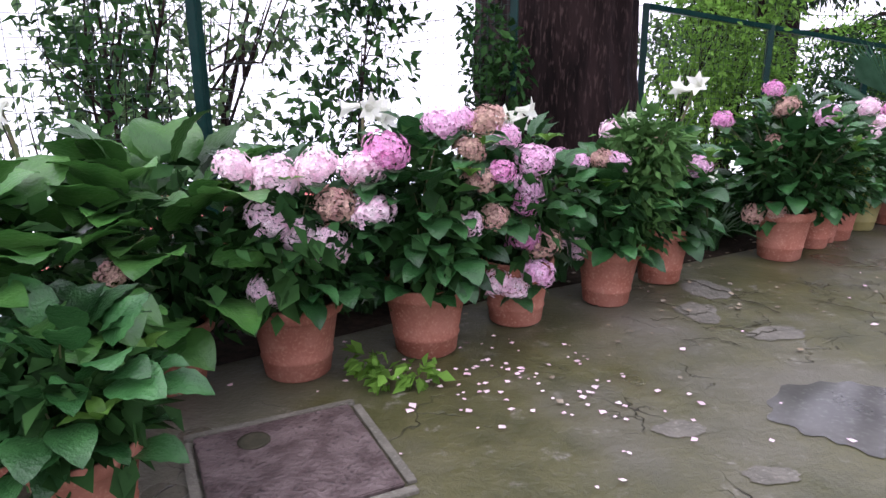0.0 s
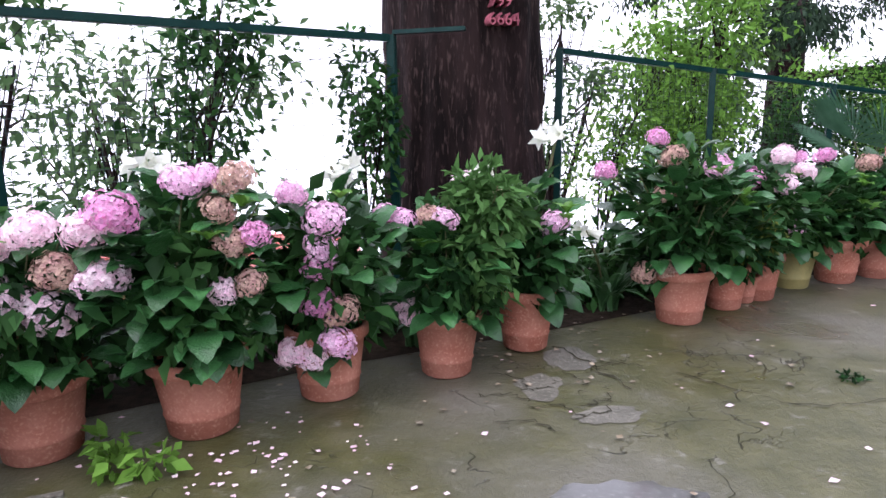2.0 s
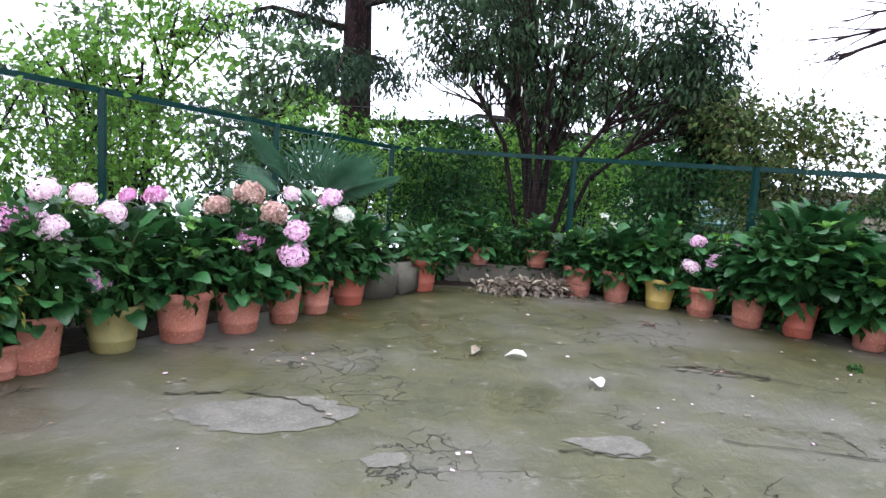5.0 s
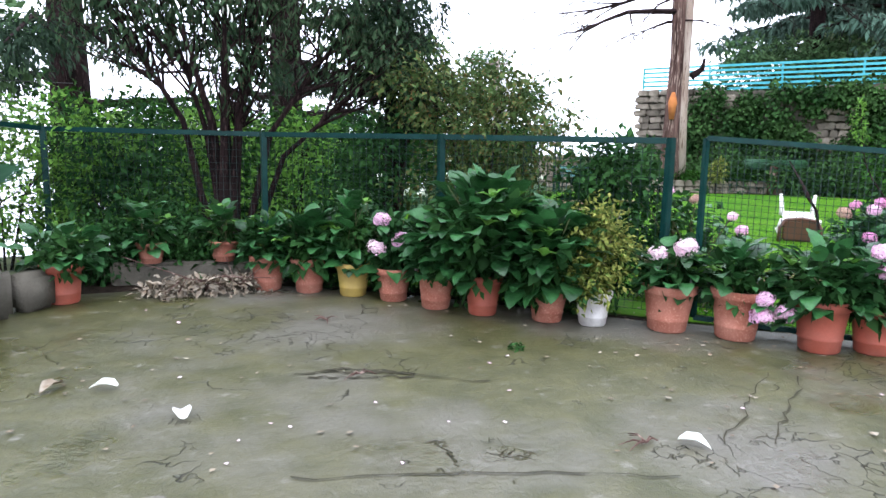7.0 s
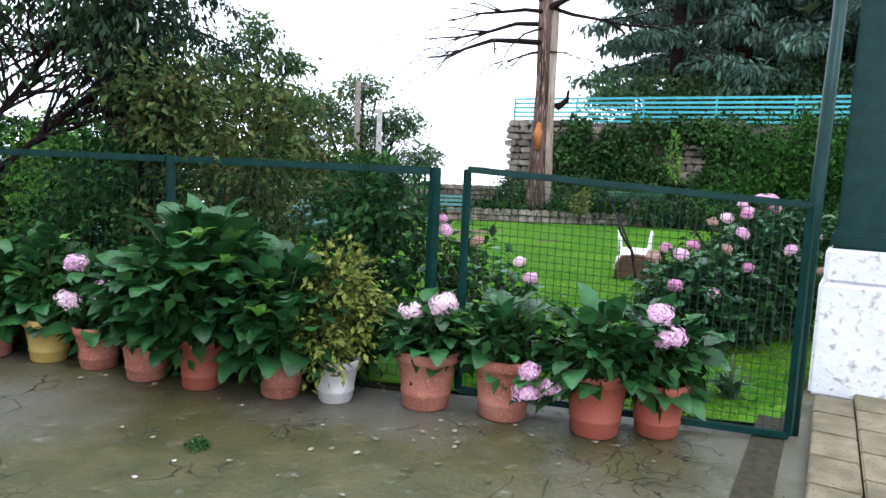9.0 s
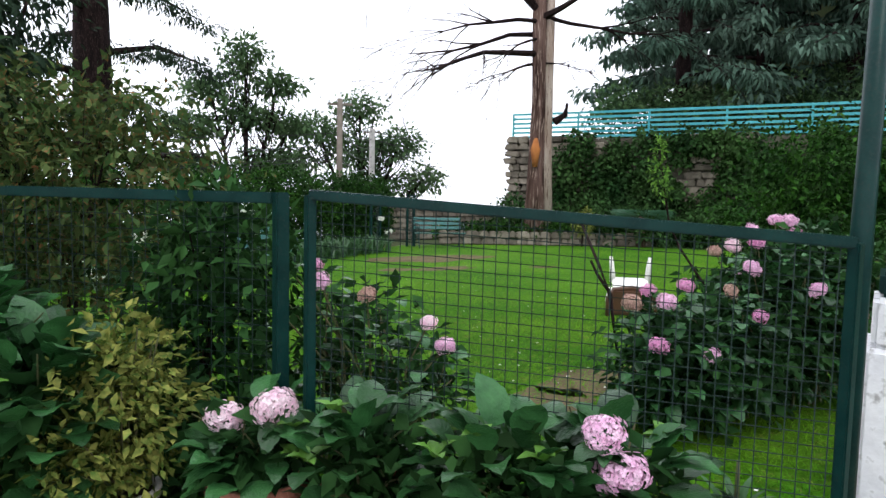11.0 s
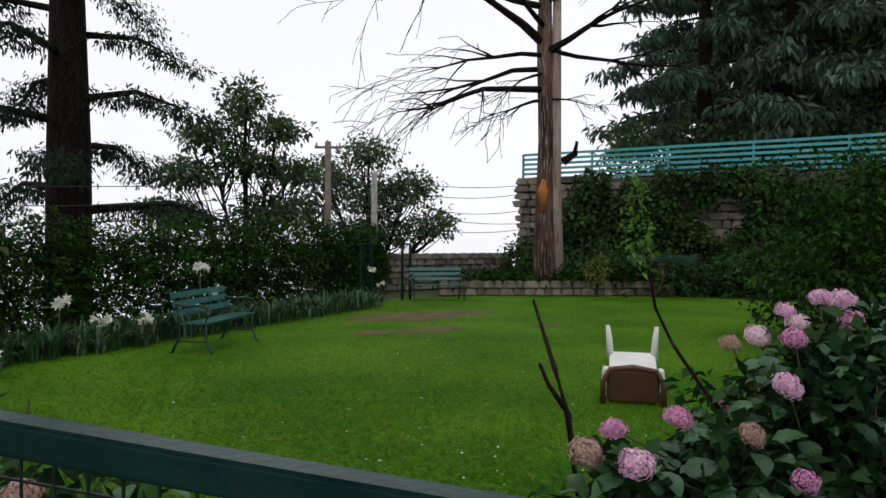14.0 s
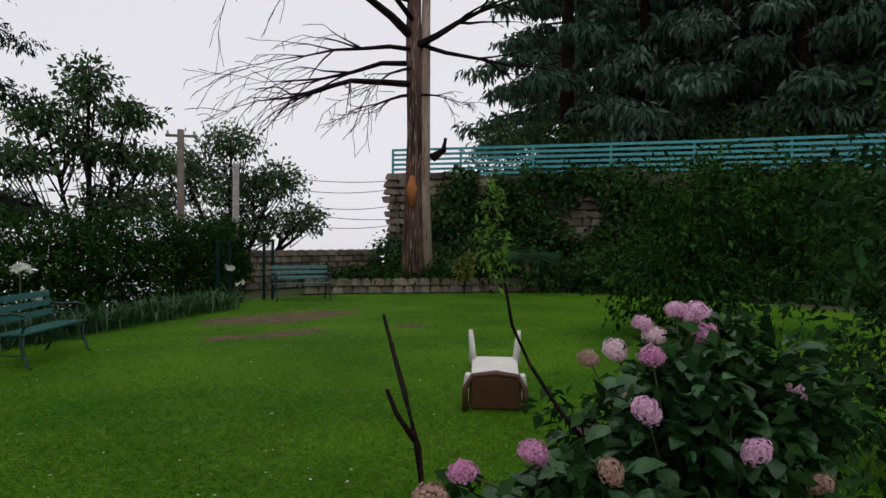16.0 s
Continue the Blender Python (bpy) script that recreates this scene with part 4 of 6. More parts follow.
fine_pot(8.38, 5.17, 0.15, 0.27, WHITE_POT, "white plastic pot with a variegated yellow green shrub", [((0, 0, 0.55), (0.30, 0.30, 0.30)), ((0.02, 0, 0.78), (0.2, 0.2, 0.24)), ((-0.14, -0.1, 0.4), (0.2, 0.18, 0.2))], VARIEGATED, 2600, 0.05, 40, "variegated_shrub")
fine_pot(0.14, 3.0, 0.10, 0.2, TERRACOTTA, "feathery cut-leaved dahlia growing behind the pink hydrangea", [((0.08, 0.02, 0.62), (0.22, 0.2, 0.28)), ((0.15, 0.1, 0.9), (0.22, 0.2, 0.2))], FERN_LEAF, 1500, 0.085, 41, "dahlia")
fine_pot(1.83, 4.74, 0.10, 0.2, TERRACOTTA, "small shrub with grey green variegated leaves", [((0.0, -0.16, 0.52), (0.17, 0.16, 0.18))], VARIEGATED, 500, 0.06, 42, "shrub")


# ---- the great cedar trunk ----
def great_trunk():
    root = empty("cedar_tree", "huge dark-barked cedar trunk with a pink painted number", "tree", pose(-0.36, 5.25, 0))
    bm = tube([(0, 0, -0.3), (0, 0, 0.05), (0.0, 0, 0.6), (-0.02, 0.02, 1.6), (-0.05, 0.03, 3.0), (-0.08, 0.05, 5.0), (-0.1, 0.08, 9.0), (-0.1, 0.1, 14)],
              (0.84, 0.76, 0.66, 0.625, 0.61, 0.58, 0.5, 0.3), 40, 0.06)
    bmesh.ops.subdivide_edges(bm, edges=bm.edges, cuts=2, use_grid_fill=True)
    for v in bm.verts:
        a = math.atan2(v.co.y, v.co.x)
        k = 0.03 * math.sin(a * 17 + 3 * noise.noise((v.co.x * 2, v.co.y * 2, v.co.z * 1.1))) + 0.05 * noise.noise(v.co * 3.5)
        v.co.x *= 1 + k
        v.co.y *= 1 + k
        deep = (v.co.x * 0.53 - v.co.y * 0.848) * 0.33
        v.co.x += 0.53 * deep
        v.co.y -= 0.848 * deep
    smooth(part("trunk", bm, BARK, root))
    ang = math.radians(-58)
    for txt, z, size, da in (("KN", 2.22, 0.11, 0.02), ("799", 2.10, 0.11, 0.0), ("6664", 1.975, 0.12, 0.03)):
        cu = bpy.data.curves.new("number", 'FONT')
        cu.body, cu.size, cu.align_x, cu.extrude = txt, size, 'CENTER', 0.05
        a = ang + da
        ob = new("painted_number", cu)
        bpy.context.view_layer.update()
        me = bpy.data.meshes.new_from_object(ob)
        bpy.data.objects.remove(ob)
        me.materials.append(PINKPAINT)
        t = part("painted_number", me, None, root, "pink painted number " + txt)
        t.matrix_basis = Matrix.Translation((math.cos(a) * 0.815, math.sin(a) * 0.815, z)) @ Matrix.Rotation(a + math.pi / 2, 4, 'Z') @ Matrix.Rotation(math.pi / 2, 4, 'X')
    c = ang + 0.62
    pts = [(math.cos(c + o) * rr, math.sin(c + o) * rr, z) for o, rr, z in ((0.05, 0.76, 3.2), (-0.02, 0.78, 2.8), (-0.1, 0.8, 2.55), (0.0, 0.79, 2.3), (0.12, 0.77, 2.2))]
    part("hanging_wire", tube(pts, [0.006] * 5, 6), SILVER, root, "pale grey hanging wire")


great_trunk()


# ---- shrubs and trees ----
def shrub(x, y, label, blobs, mat, count, size, seed, z=0.0, trunk=None, long=2.0, droop=0.3, shell=0.4, name="shrub", category="shrub", bark=BARK, twigs=10, spread=0.6):
    """Stems, twigs and a crown of leaves; blob centres are measured from its base."""
    root = empty(name, label, category, pose(x, y, z))
    rng = random.Random(seed)
    tr = trunk or 0.02
    lines = []
    for c, q in blobs:
        c = Vector(c)
        m = Vector((c.x * 0.35, c.y * 0.35, c.z * 0.55))
        lines.append((((rng.uniform(-tr, tr), rng.uniform(-tr, tr), -0.3), m, c), (tr, tr * 0.6, tr * 0.25)))
        for k in range(twigs):
            e = c + Vector([rng.uniform(-0.85, 0.85) * v for v in q])
            lines.append(((m.lerp(c, rng.uniform(0.2, 0.9)), m.lerp(e, 0.6) + Vector((0, 0, 0.05)), e), (tr * 0.3, tr * 0.18, tr * 0.06)))
    part("trunk" if trunk else "stemwork", mesh_from(*tubes(lines, 6 if trunk else 4), bark), None, root)
    part("crown", leaf_cloud(blobs, count, size, mat, seed, long, droop, shell, spread), None, root)
    return root


# climbers on the fence left of the trunk
shrub(-1.55, 3.25, "leafy climbing shrub on the green fence", [((-0.2, -0.1, 0.8), (0.35, 0.4, 0.6)), ((0.05, 0.1, 1.5), (0.35, 0.4, 0.5)), ((0.1, 0.2, 2.0), (0.3, 0.35, 0.4))], SHRUB, 1150, 0.085, 51)
shrub(-2.4, 2.1, "leafy climber with dark leaves against the sky", [((0, 0, 0.9), (0.4, 0.45, 0.6)), ((-0.1, 0.1, 1.6), (0.35, 0.4, 0.4)), ((0.25, 0.4, 2.2), (0.4, 0.4, 0.3))], SHRUB, 1000, 0.08, 52)
shrub(-0.82, 4.15, "leafy climber beside the fence post and cedar", [((0, 0, 0.9), (0.22, 0.24, 0.6)), ((-0.02, 0.05, 1.55), (0.2, 0.22, 0.4)), ((0.2, -0.15, 1.3), (0.16, 0.16, 0.3))], SHRUB, 1000, 0.08, 53)
shrub(-3.3, 1.3, "dark leafy shrub behind the fence", [((0, 0, 1.0), (0.6, 0.6, 0.8)), ((-0.2, 0.3, 2.0), (0.5, 0.5, 0.5))], SHRUB, 1050, 0.085, 54)
shrub(-4.2, 3.6, "light tree of small leaves below the terrace", [((0, 0, 2.6), (1.0, 1.0, 1.0)), ((0.5, 0.4, 3.8), (0.8, 0.8, 0.7))], FAR_LEAF, 850, 0.11, 55, -2.0, 0.05)
# behind the right-hand fence
shrub(0.72, 6.35, "pale variegated shrub beside the cedar trunk", [((0, 0, 0.8), (0.4, 0.35, 0.5)), ((0.25, 0.25, 1.35), (0.4, 0.35, 0.35)), ((0.5, 0.4, 1.75), (0.3, 0.3, 0.25))], BRIGHT_SHRUB, 900, 0.075, 155)
shrub(-0.7, 14.2, "airy tree on the slope below the terrace", [((0, 0, 4.2), (0.9, 0.9, 0.8)), ((0.9, 0.3, 5.4), (1.0, 0.9, 0.6)), ((-0.8, 0.2, 5.8), (0.9, 0.8, 0.6)), ((0.2, 0.3, 6.9), (0.9, 0.8, 0.5))], FAR_LEAF, 1500, 0.17, 156, -3.4, 0.09, name="tree", category="tree", shell=0.15)
shrub(1.2, 6.9, "pale green variegated shrub behind the fence", [((0, 0, 0.9), (0.6, 0.5, 0.6)), ((0.5, 0.5, 1.35), (0.55, 0.5, 0.45))], BRIGHT_SHRUB, 2600, 0.075, 56)
shrub(1.65, 8.1, "tall bright green shrub above the fence", [((0, 0, 1.2), (0.75, 0.7, 0.8)), ((0.1, 0.1, 2.2), (0.8, 0.7, 0.6)), ((0.5, 0.4, 2.8), (0.55, 0.5, 0.4)), ((-0.5, -0.4, 2.0), (0.5, 0.4, 0.4))], BRIGHT_SHRUB, 4600, 0.08, 57, 0, 0.06)
shrub(2.9, 8.9, "dense green bushes along the fence", [((0, 0, 0.7), (0.9, 0.6, 0.6)), ((0.4, 0.4, 1.3), (0.8, 0.6, 0.4))], SHRUB, 3200, 0.08, 58)
shrub(4.0, 9.5, "bright leafy bushes in the fence corner", [((0, 0, 0.8), (0.8, 0.6, 0.7)), ((0.6, 0.2, 1.4), (0.9, 0.6, 0.5)), ((-0.5, 0.3, 1.7), (0.6, 0.5, 0.4))], BRIGHT_SHRUB, 3400, 0.075, 59)
shrub(5.2, 9.3, "dark bushes behind the corner pots", [((0, 0, 0.7), (0.8, 0.5, 0.6)), ((0.3, -0.5, 0.5), (0.6, 0.4, 0.4)), ((0, 0.3, 1.3), (0.8, 0.6, 0.5))], SHRUB, 3400, 0.085, 60)
shrub(4.9, 8.2, "dark feathery bush among the corner pots", [((0, 0, 0.35), (0.5, 0.3, 0.32)), ((0.7, 0.0, 0.4), (0.35, 0.3, 0.35))], SHRUB, 2000, 0.06, 61)
# drooping dark tree in the corner
corner_tree = shrub(6.15, 8.5, "dark multi-stemmed evergreen tree with drooping foliage", [((-0.55, 0.1, 2.75), (0.8, 0.7, 0.7)), ((0.35, 0.0, 2.9), (0.9, 0.7, 0.75)), ((1.25, -0.5, 2.7), (0.75, 0.65, 0.7)), ((0.1, 0.2, 3.6), (1.3, 0.9, 0.5)), ((-1.15, 0.4, 2.9), (0.6, 0.55, 0.5)), ((1.55, -0.8, 2.25), (0.5, 0.45, 0.45)), ((0.2, -0.1, 2.15), (0.55, 0.5, 0.4))], DROOPING, 9500, 0.095, 62, 0, 0.05, 3.0, 1.1, 0.15, "evergreen_tree", "tree", twigs=26)
stems = []
for k in range(6):
    a = k * 1.05
    stems.append((((0.06 * math.cos(a), 0.06 * math.sin(a), -0.1), (0.09 * math.cos(a), 0.09 * math.sin(a), 0.9), (0.16 * math.cos(a + 0.3), 0.16 * math.sin(a + 0.3), 1.6), (0.45 * math.cos(a + 0.4), 0.45 * math.sin(a + 0.4), 2.5)), (0.055, 0.05, 0.04, 0.02)))
part("stem", mesh_from(*tubes(stems, 7), BARK), None, corner_tree)["kind"] = "stuff"
cones = []
rc = random.Random(63)
for k in range(24):
    cx, cy, cz = rc.uniform(-1.3, 1.7), rc.uniform(-0.9, 0.3), rc.uniform(2.2, 3.3)
    cones.append((((cx, cy, cz), (cx + 0.01, cy, cz - 0.05), (cx, cy, cz - 0.12)), (0.004, 0.010, 0.003)))
part("blossom", mesh_from(*tubes(cones, 5), WHITEP), None, corner_tree, "pale hanging seed tassels")["kind"] = "stuff"
shrub(7.85, 8.1, "dark evergreen trunk with hanging needles", [((0, 0, 2.6), (0.6, 0.6, 0.9)), ((0.2, -0.2, 1.9), (0.4, 0.4, 0.5))], NEEDLES, 4500, 0.085, 63, 0, 0.12, 2.8, 0.9, 0.3, "evergreen_tree", "tree")
# sunlit greenery behind the corner fence
for i, (x, y, t) in enumerate(((4.9, 10.3, 1.3), (6.0, 9.9, 1.5), (7.1, 9.3, 1.45))):
    shrub(x, y, "bright yellow green bush behind the fence", [((0, 0, t * 0.45), (0.65, 0.55, t * 0.45)), ((0.2, 0.1, t), (0.55, 0.5, 0.4))], BRIGHT_SHRUB, 1500, 0.085, 600 + i)
# shrubs behind the second fence
shrub(8.3, 6.9, "dense shrub with reddish new leaves above the fence", [((0, 0, 0.8), (0.7, 0.7, 0.7)), ((0.15, -0.1, 1.5), (0.75, 0.7, 0.55)), ((-0.3, 0.3, 1.9), (0.6, 0.55, 0.4)), ((0.35, 0.1, 1.95), (0.4, 0.4, 0.3))], RED_SHRUB, 6500, 0.07, 64)
shrub(7.3, 7.7, "dark green shrub in the fence corner", [((0, 0, 0.7), (0.5, 0.5, 0.6)), ((0.2, 0, 1.3), (0.5, 0.5, 0.4))], SHRUB, 2600, 0.075, 65)
shrub(8.85, 5.75, "light green leafy shrub beside the fence post", [((0, 0, 0.7), (0.4, 0.4, 0.6)), ((0.05, -0.15, 1.2), (0.35, 0.35, 0.3))], SHRUB, 2300, 0.085, 66)
shrub(7.95, 6.1, "dark undergrowth behind the potted hydrangeas", [((0, 0, 0.5), (0.5, 0.5, 0.45)), ((0.6, -0.6, 0.4), (0.4, 0.4, 0.4))], SHRUB, 1800, 0.08, 67)
# far trees downhill and beyond the hedge
shrub(-6.5, 8.5, "distant pale tree below the terrace", [((0, 0, 5), (1.8, 1.8, 1.3)), ((1, 1, 6.8), (1.4, 1.4, 1.0)), ((-1.2, 0.5, 6.2), (1.2, 1.2, 1.0))], FAR_LEAF, 1700, 0.2, 68, -4.5, 0.12, name="tree", category="tree")
shrub(2.2, 14.5, "distant tree downhill behind the fence", [((0, 0, 4.6), (1.4, 1.4, 1.1)), ((0.8, 0.5, 6.0), (1.2, 1.2, 0.9))], FAR_LEAF, 2400, 0.2, 69, -3.0, 0.12, name="tree", category="tree")
shrub(17.0, 30.5, "airy tree of feathery green leaves behind the hedge", [((0, 0, 10.6), (1.0, 1.0, 1.1)), ((-1.4, 0.2, 9.2), (1.3, 1.2, 0.7)), ((1.3, -0.2, 9.6), (1.2, 1.2, 0.6)), ((-2.2, 0, 7.6), (1.4, 1.2, 0.7)), ((0.1, 0, 8.2), (1.5, 1.3, 0.7)), ((1.9, 0, 7.9), (1.2, 1.2, 0.6)), ((-2.8, 0, 6.0), (1.2, 1.2, 0.7)), ((1.0, 0, 6.3), (1.6, 1.2, 0.8))], FAR_LEAF, 7500, 0.24, 70, -3.5, 0.13, name="tree", category="tree", shell=0.2)
shrub(24.3, 34.2, "rounded tree behind the power poles", [((0, 0, 10.0), (1.5, 1.5, 0.9)), ((-2.0, 0.8, 8.8), (1.7, 1.5, 1.0)), ((1.9, -0.9, 8.2), (1.8, 1.5, 1.0)), ((0, 0, 7.8), (2.2, 1.8, 1.1)), ((3.0, -1.6, 6.4), (1.4, 1.3, 0.9)), ((-3.0, 1.4, 7.0), (1.6, 1.4, 1.1)), ((0.6, 0, 6.0), (2.6, 1.8, 0.9))], FAR_LEAF, 9500, 0.24, 71, -4.0, 0.2, name="tree", category="tree", shell=0.25)


shrub(7.4, 13.4, "dense dark hedge bush at the lawn's corner", [((0, 0, 0.7), (1.2, 0.9, 0.8)), ((-1.2, -0.8, 0.7), (1.0, 0.9, 0.8)), ((1.3, 0.9, 0.8), (0.9, 0.8, 0.8))], HEDGE, 11000, 0.085, 72)


# ---- cedars ----
def cedar(x, y, z, tall, radius, limbs, seed, label, mat=NEEDLES, count=220, size=0.3, first=0.2, trunk_mat=BARK, reach=4.0, name="cedar_tree"):
    """A conifer: tapered trunk, level limbs, sprays of drooping needles along them."""
    rng = random.Random(seed)
    root = empty(name, label, "tree", pose(x, y, z))
    smooth(part("trunk", tube([(0, 0, -0.5), (0.05, 0, tall * 0.3), (0, 0.05, tall * 0.7), (0, 0, tall)], (radius * 1.15, radius, radius * 0.6, 0.04), 14, 0.1), trunk_mat, root))
    lines, blobs = [], []
    for i in range(limbs):
        t = first + (1 - first) * (i + 0.5) / limbs
        a = i * 2.4 + rng.uniform(-0.4, 0.4)
        ln = reach * (1 - t) ** 0.6 * rng.uniform(0.7, 1.15) + 0.4
        d = Vector((math.cos(a), math.sin(a), 0))
        b = Vector((0, 0, tall * t))
        m = b + d * ln * 0.55 + Vector((0, 0, ln * 0.06))
        e = b + d * ln + Vector((0, 0, -ln * 0.10))
        lines.append(((b, m, e), (radius * 0.28 * (1.1 - t) + 0.02, radius * 0.14 * (1.1 - t) + 0.015, 0.012)))
        for k in range(5):
            s = 0.3 + 0.7 * k / 4
            c = b.lerp(m, s * 2) if s < 0.5 else m.lerp(e, s * 2 - 1)
            w = 0.10 * ln + 0.18
            blobs.append((c + Vector((rng.uniform(-0.2, 0.2), rng.uniform(-0.2, 0.2), -0.12)), (w * 1.5, w * 1.5, 0.16 + 0.03 * ln)))
    part("limbwork", mesh_from(*tubes(lines, 6), trunk_mat), None, root)
    part("crown", leaf_cloud(blobs, limbs * count, size, mat, seed, 3.2, 1.0, 0.1, 0.5), None, root)
    return root


cedar(10.4, 23.4, -1.8, 19, 0.52, 26, 80, "tall dark cedar with drooping needle sprays", count=900, size=0.15, first=0.2, reach=5.2)
cedar(4.4, 17.5, -3.0, 16, 0.4, 20, 81, "dark cedar reaching over the fence corner", count=800, size=0.15, first=0.3, reach=5.5)
k = 0
for row, (d0, n) in enumerate(((3.6, 7), (8, 9), (15, 10), (23, 10))):
    for i in range(n):
        k += 1
        rr = random.Random(k)
        u = (i + 0.5 + rr.uniform(-0.3, 0.3)) / n
        px = WALL_A.lerp(WALL_C, u * 1.5 + 0.25 - 0.03 * row)
        px += Vector((0.868, 0.497, 0)) * (d0 + rr.uniform(-1.2, 1.2))
        cedar(px.x, px.y, height(px.x, px.y), rr.uniform(9, 14), 0.28, 20, 100 + k, "hillside cedar above the retaining wall, needles paled for mist", HAZED_NEEDLES, 330, 0.40, 0.05, BARK, 3.9)
for i in range(9):
    px = WALL_A.lerp(WALL_C, 0.2 + i * 0.085) + Vector((0.868, 0.497, 0)) * (2.4 + (i % 3) * 0.7)
    shrub(px.x, px.y, "leafy green bush above the retaining wall", [((0, 0, 0.9), (1.4, 1.4, 1.0)), ((0.6, 0.4, 1.9), (1.1, 1.1, 0.7))], FAR_LEAF, 1700, 0.2, 140 + i, height(px.x, px.y))


# ---- dead tree ----
def dead_tree():
    root = empty("dead_tree", "tall dead double-trunked tree with bare branches", "tree", pose(22.4, 18.25, 0))
    rng = random.Random(9)
    smooth(part("trunk", tube([(0, 0, -0.3), (0, 0, 2.0), (0.05, 0, 4.5), (0, 0.05, 7.5), (0.1, 0.05, 11)], (0.36, 0.26, 0.23, 0.21, 0.13), 24, 0.22), DEADBARK, root))
    side = Vector((0.34, -0.19, 0))
    smooth(part("second_trunk", tube([side + Vector((0.1, 0.1, -0.3)), side + Vector((0, 0.1, 3.0)), side + Vector((0.0, 0.1, 6)), side + Vector((0.0, 0.05, 10))], (0.25, 0.19, 0.16, 0.10), 16, 0.15), BARE_WOOD, root, "pale barkless second trunk"))
    part("scar", tube([(-0.21, -0.20, 2.45), (-0.22, -0.22, 3.0), (-0.20, -0.20, 3.35)], (0.08, 0.15, 0.05), 10, 0.3), SCAR, root, "orange torn wood scar")
    part("broken_limb", tube([side + Vector((0.15, -0.1, 3.9)), side + Vector((0.45, -0.25, 4.15)), side + Vector((0.5, -0.28, 4.5))], (0.14, 0.10, 0.05), 8, 0.3), BARK, root)
    lines = []
    sw = Vector((0.868, -0.495, 0))

    def branch(p, d, ln, r, depth):
        pts = [p]
        n = 5
        for i in range(n):
            d = (d + Vector((rng.uniform(-0.22, 0.22), rng.uniform(-0.22, 0.22), rng.uniform(-0.24, 0.16)))).normalized()
            pts.append(pts[-1] + d * ln / n)
            if depth and i >= 1:
                for _ in range(2 if depth > 1 else 1):
                    e = (d + Vector((rng.uniform(-0.8, 0.8), rng.uniform(-0.8, 0.8), rng.uniform(-0.7, 0.5)))).normalized()
                    branch(pts[-1], e, ln * rng.uniform(0.3, 0.5), r * (1 - i / n) * 0.55, depth - 1)
        lines.append((pts, [max(0.008, r * (1 - i / (n + 0.6))) for i in range(n + 1)]))

    for z, lat, up, fwd, ln, r in ((6.0, -1, 0.12, -0.3, 5.4, 0.11), (5.7, -1, -0.14, 0.2, 1.8, 0.06), (7.3, -1, 0.75, -0.2, 4.6, 0.15), (7.0, -1, 0.1, -0.5, 4.4, 0.08), (6.6, -1, 0.25, 0.3, 4.8, 0.09), (8.4, -1, 0.45, 0.3, 5.0, 0.11),
                                   (9.2, -1, 0.6, -0.3, 4.6, 0.10), (7.1, 1, 0.5, -0.2, 3.6, 0.12), (7.2, 1, -0.02, -0.3, 4.8, 0.08), (5.7, 1, 0.0, -0.3, 1.5, 0.04), (8.6, 1, 0.4, -0.3, 5.0, 0.10), (9.0, 1, 0.3, 0.3, 4.6, 0.09), (6.5, -1, -0.15, -0.6, 2.8, 0.05), (7.8, -0.6, 0.4, -1, 4.0, 0.09), (10, 0.2, 0.9, 0.2, 3.5, 0.1)):
        d = (sw * lat + Vector((0, 0, up)) + Vector((0.495, 0.868, 0)) * fwd).normalized()
        branch(Vector((0, 0, z)), d, ln, r, 2)
    part("branchwork", mesh_from(*tubes(lines, 5), BARK), None, root)


dead_tree()


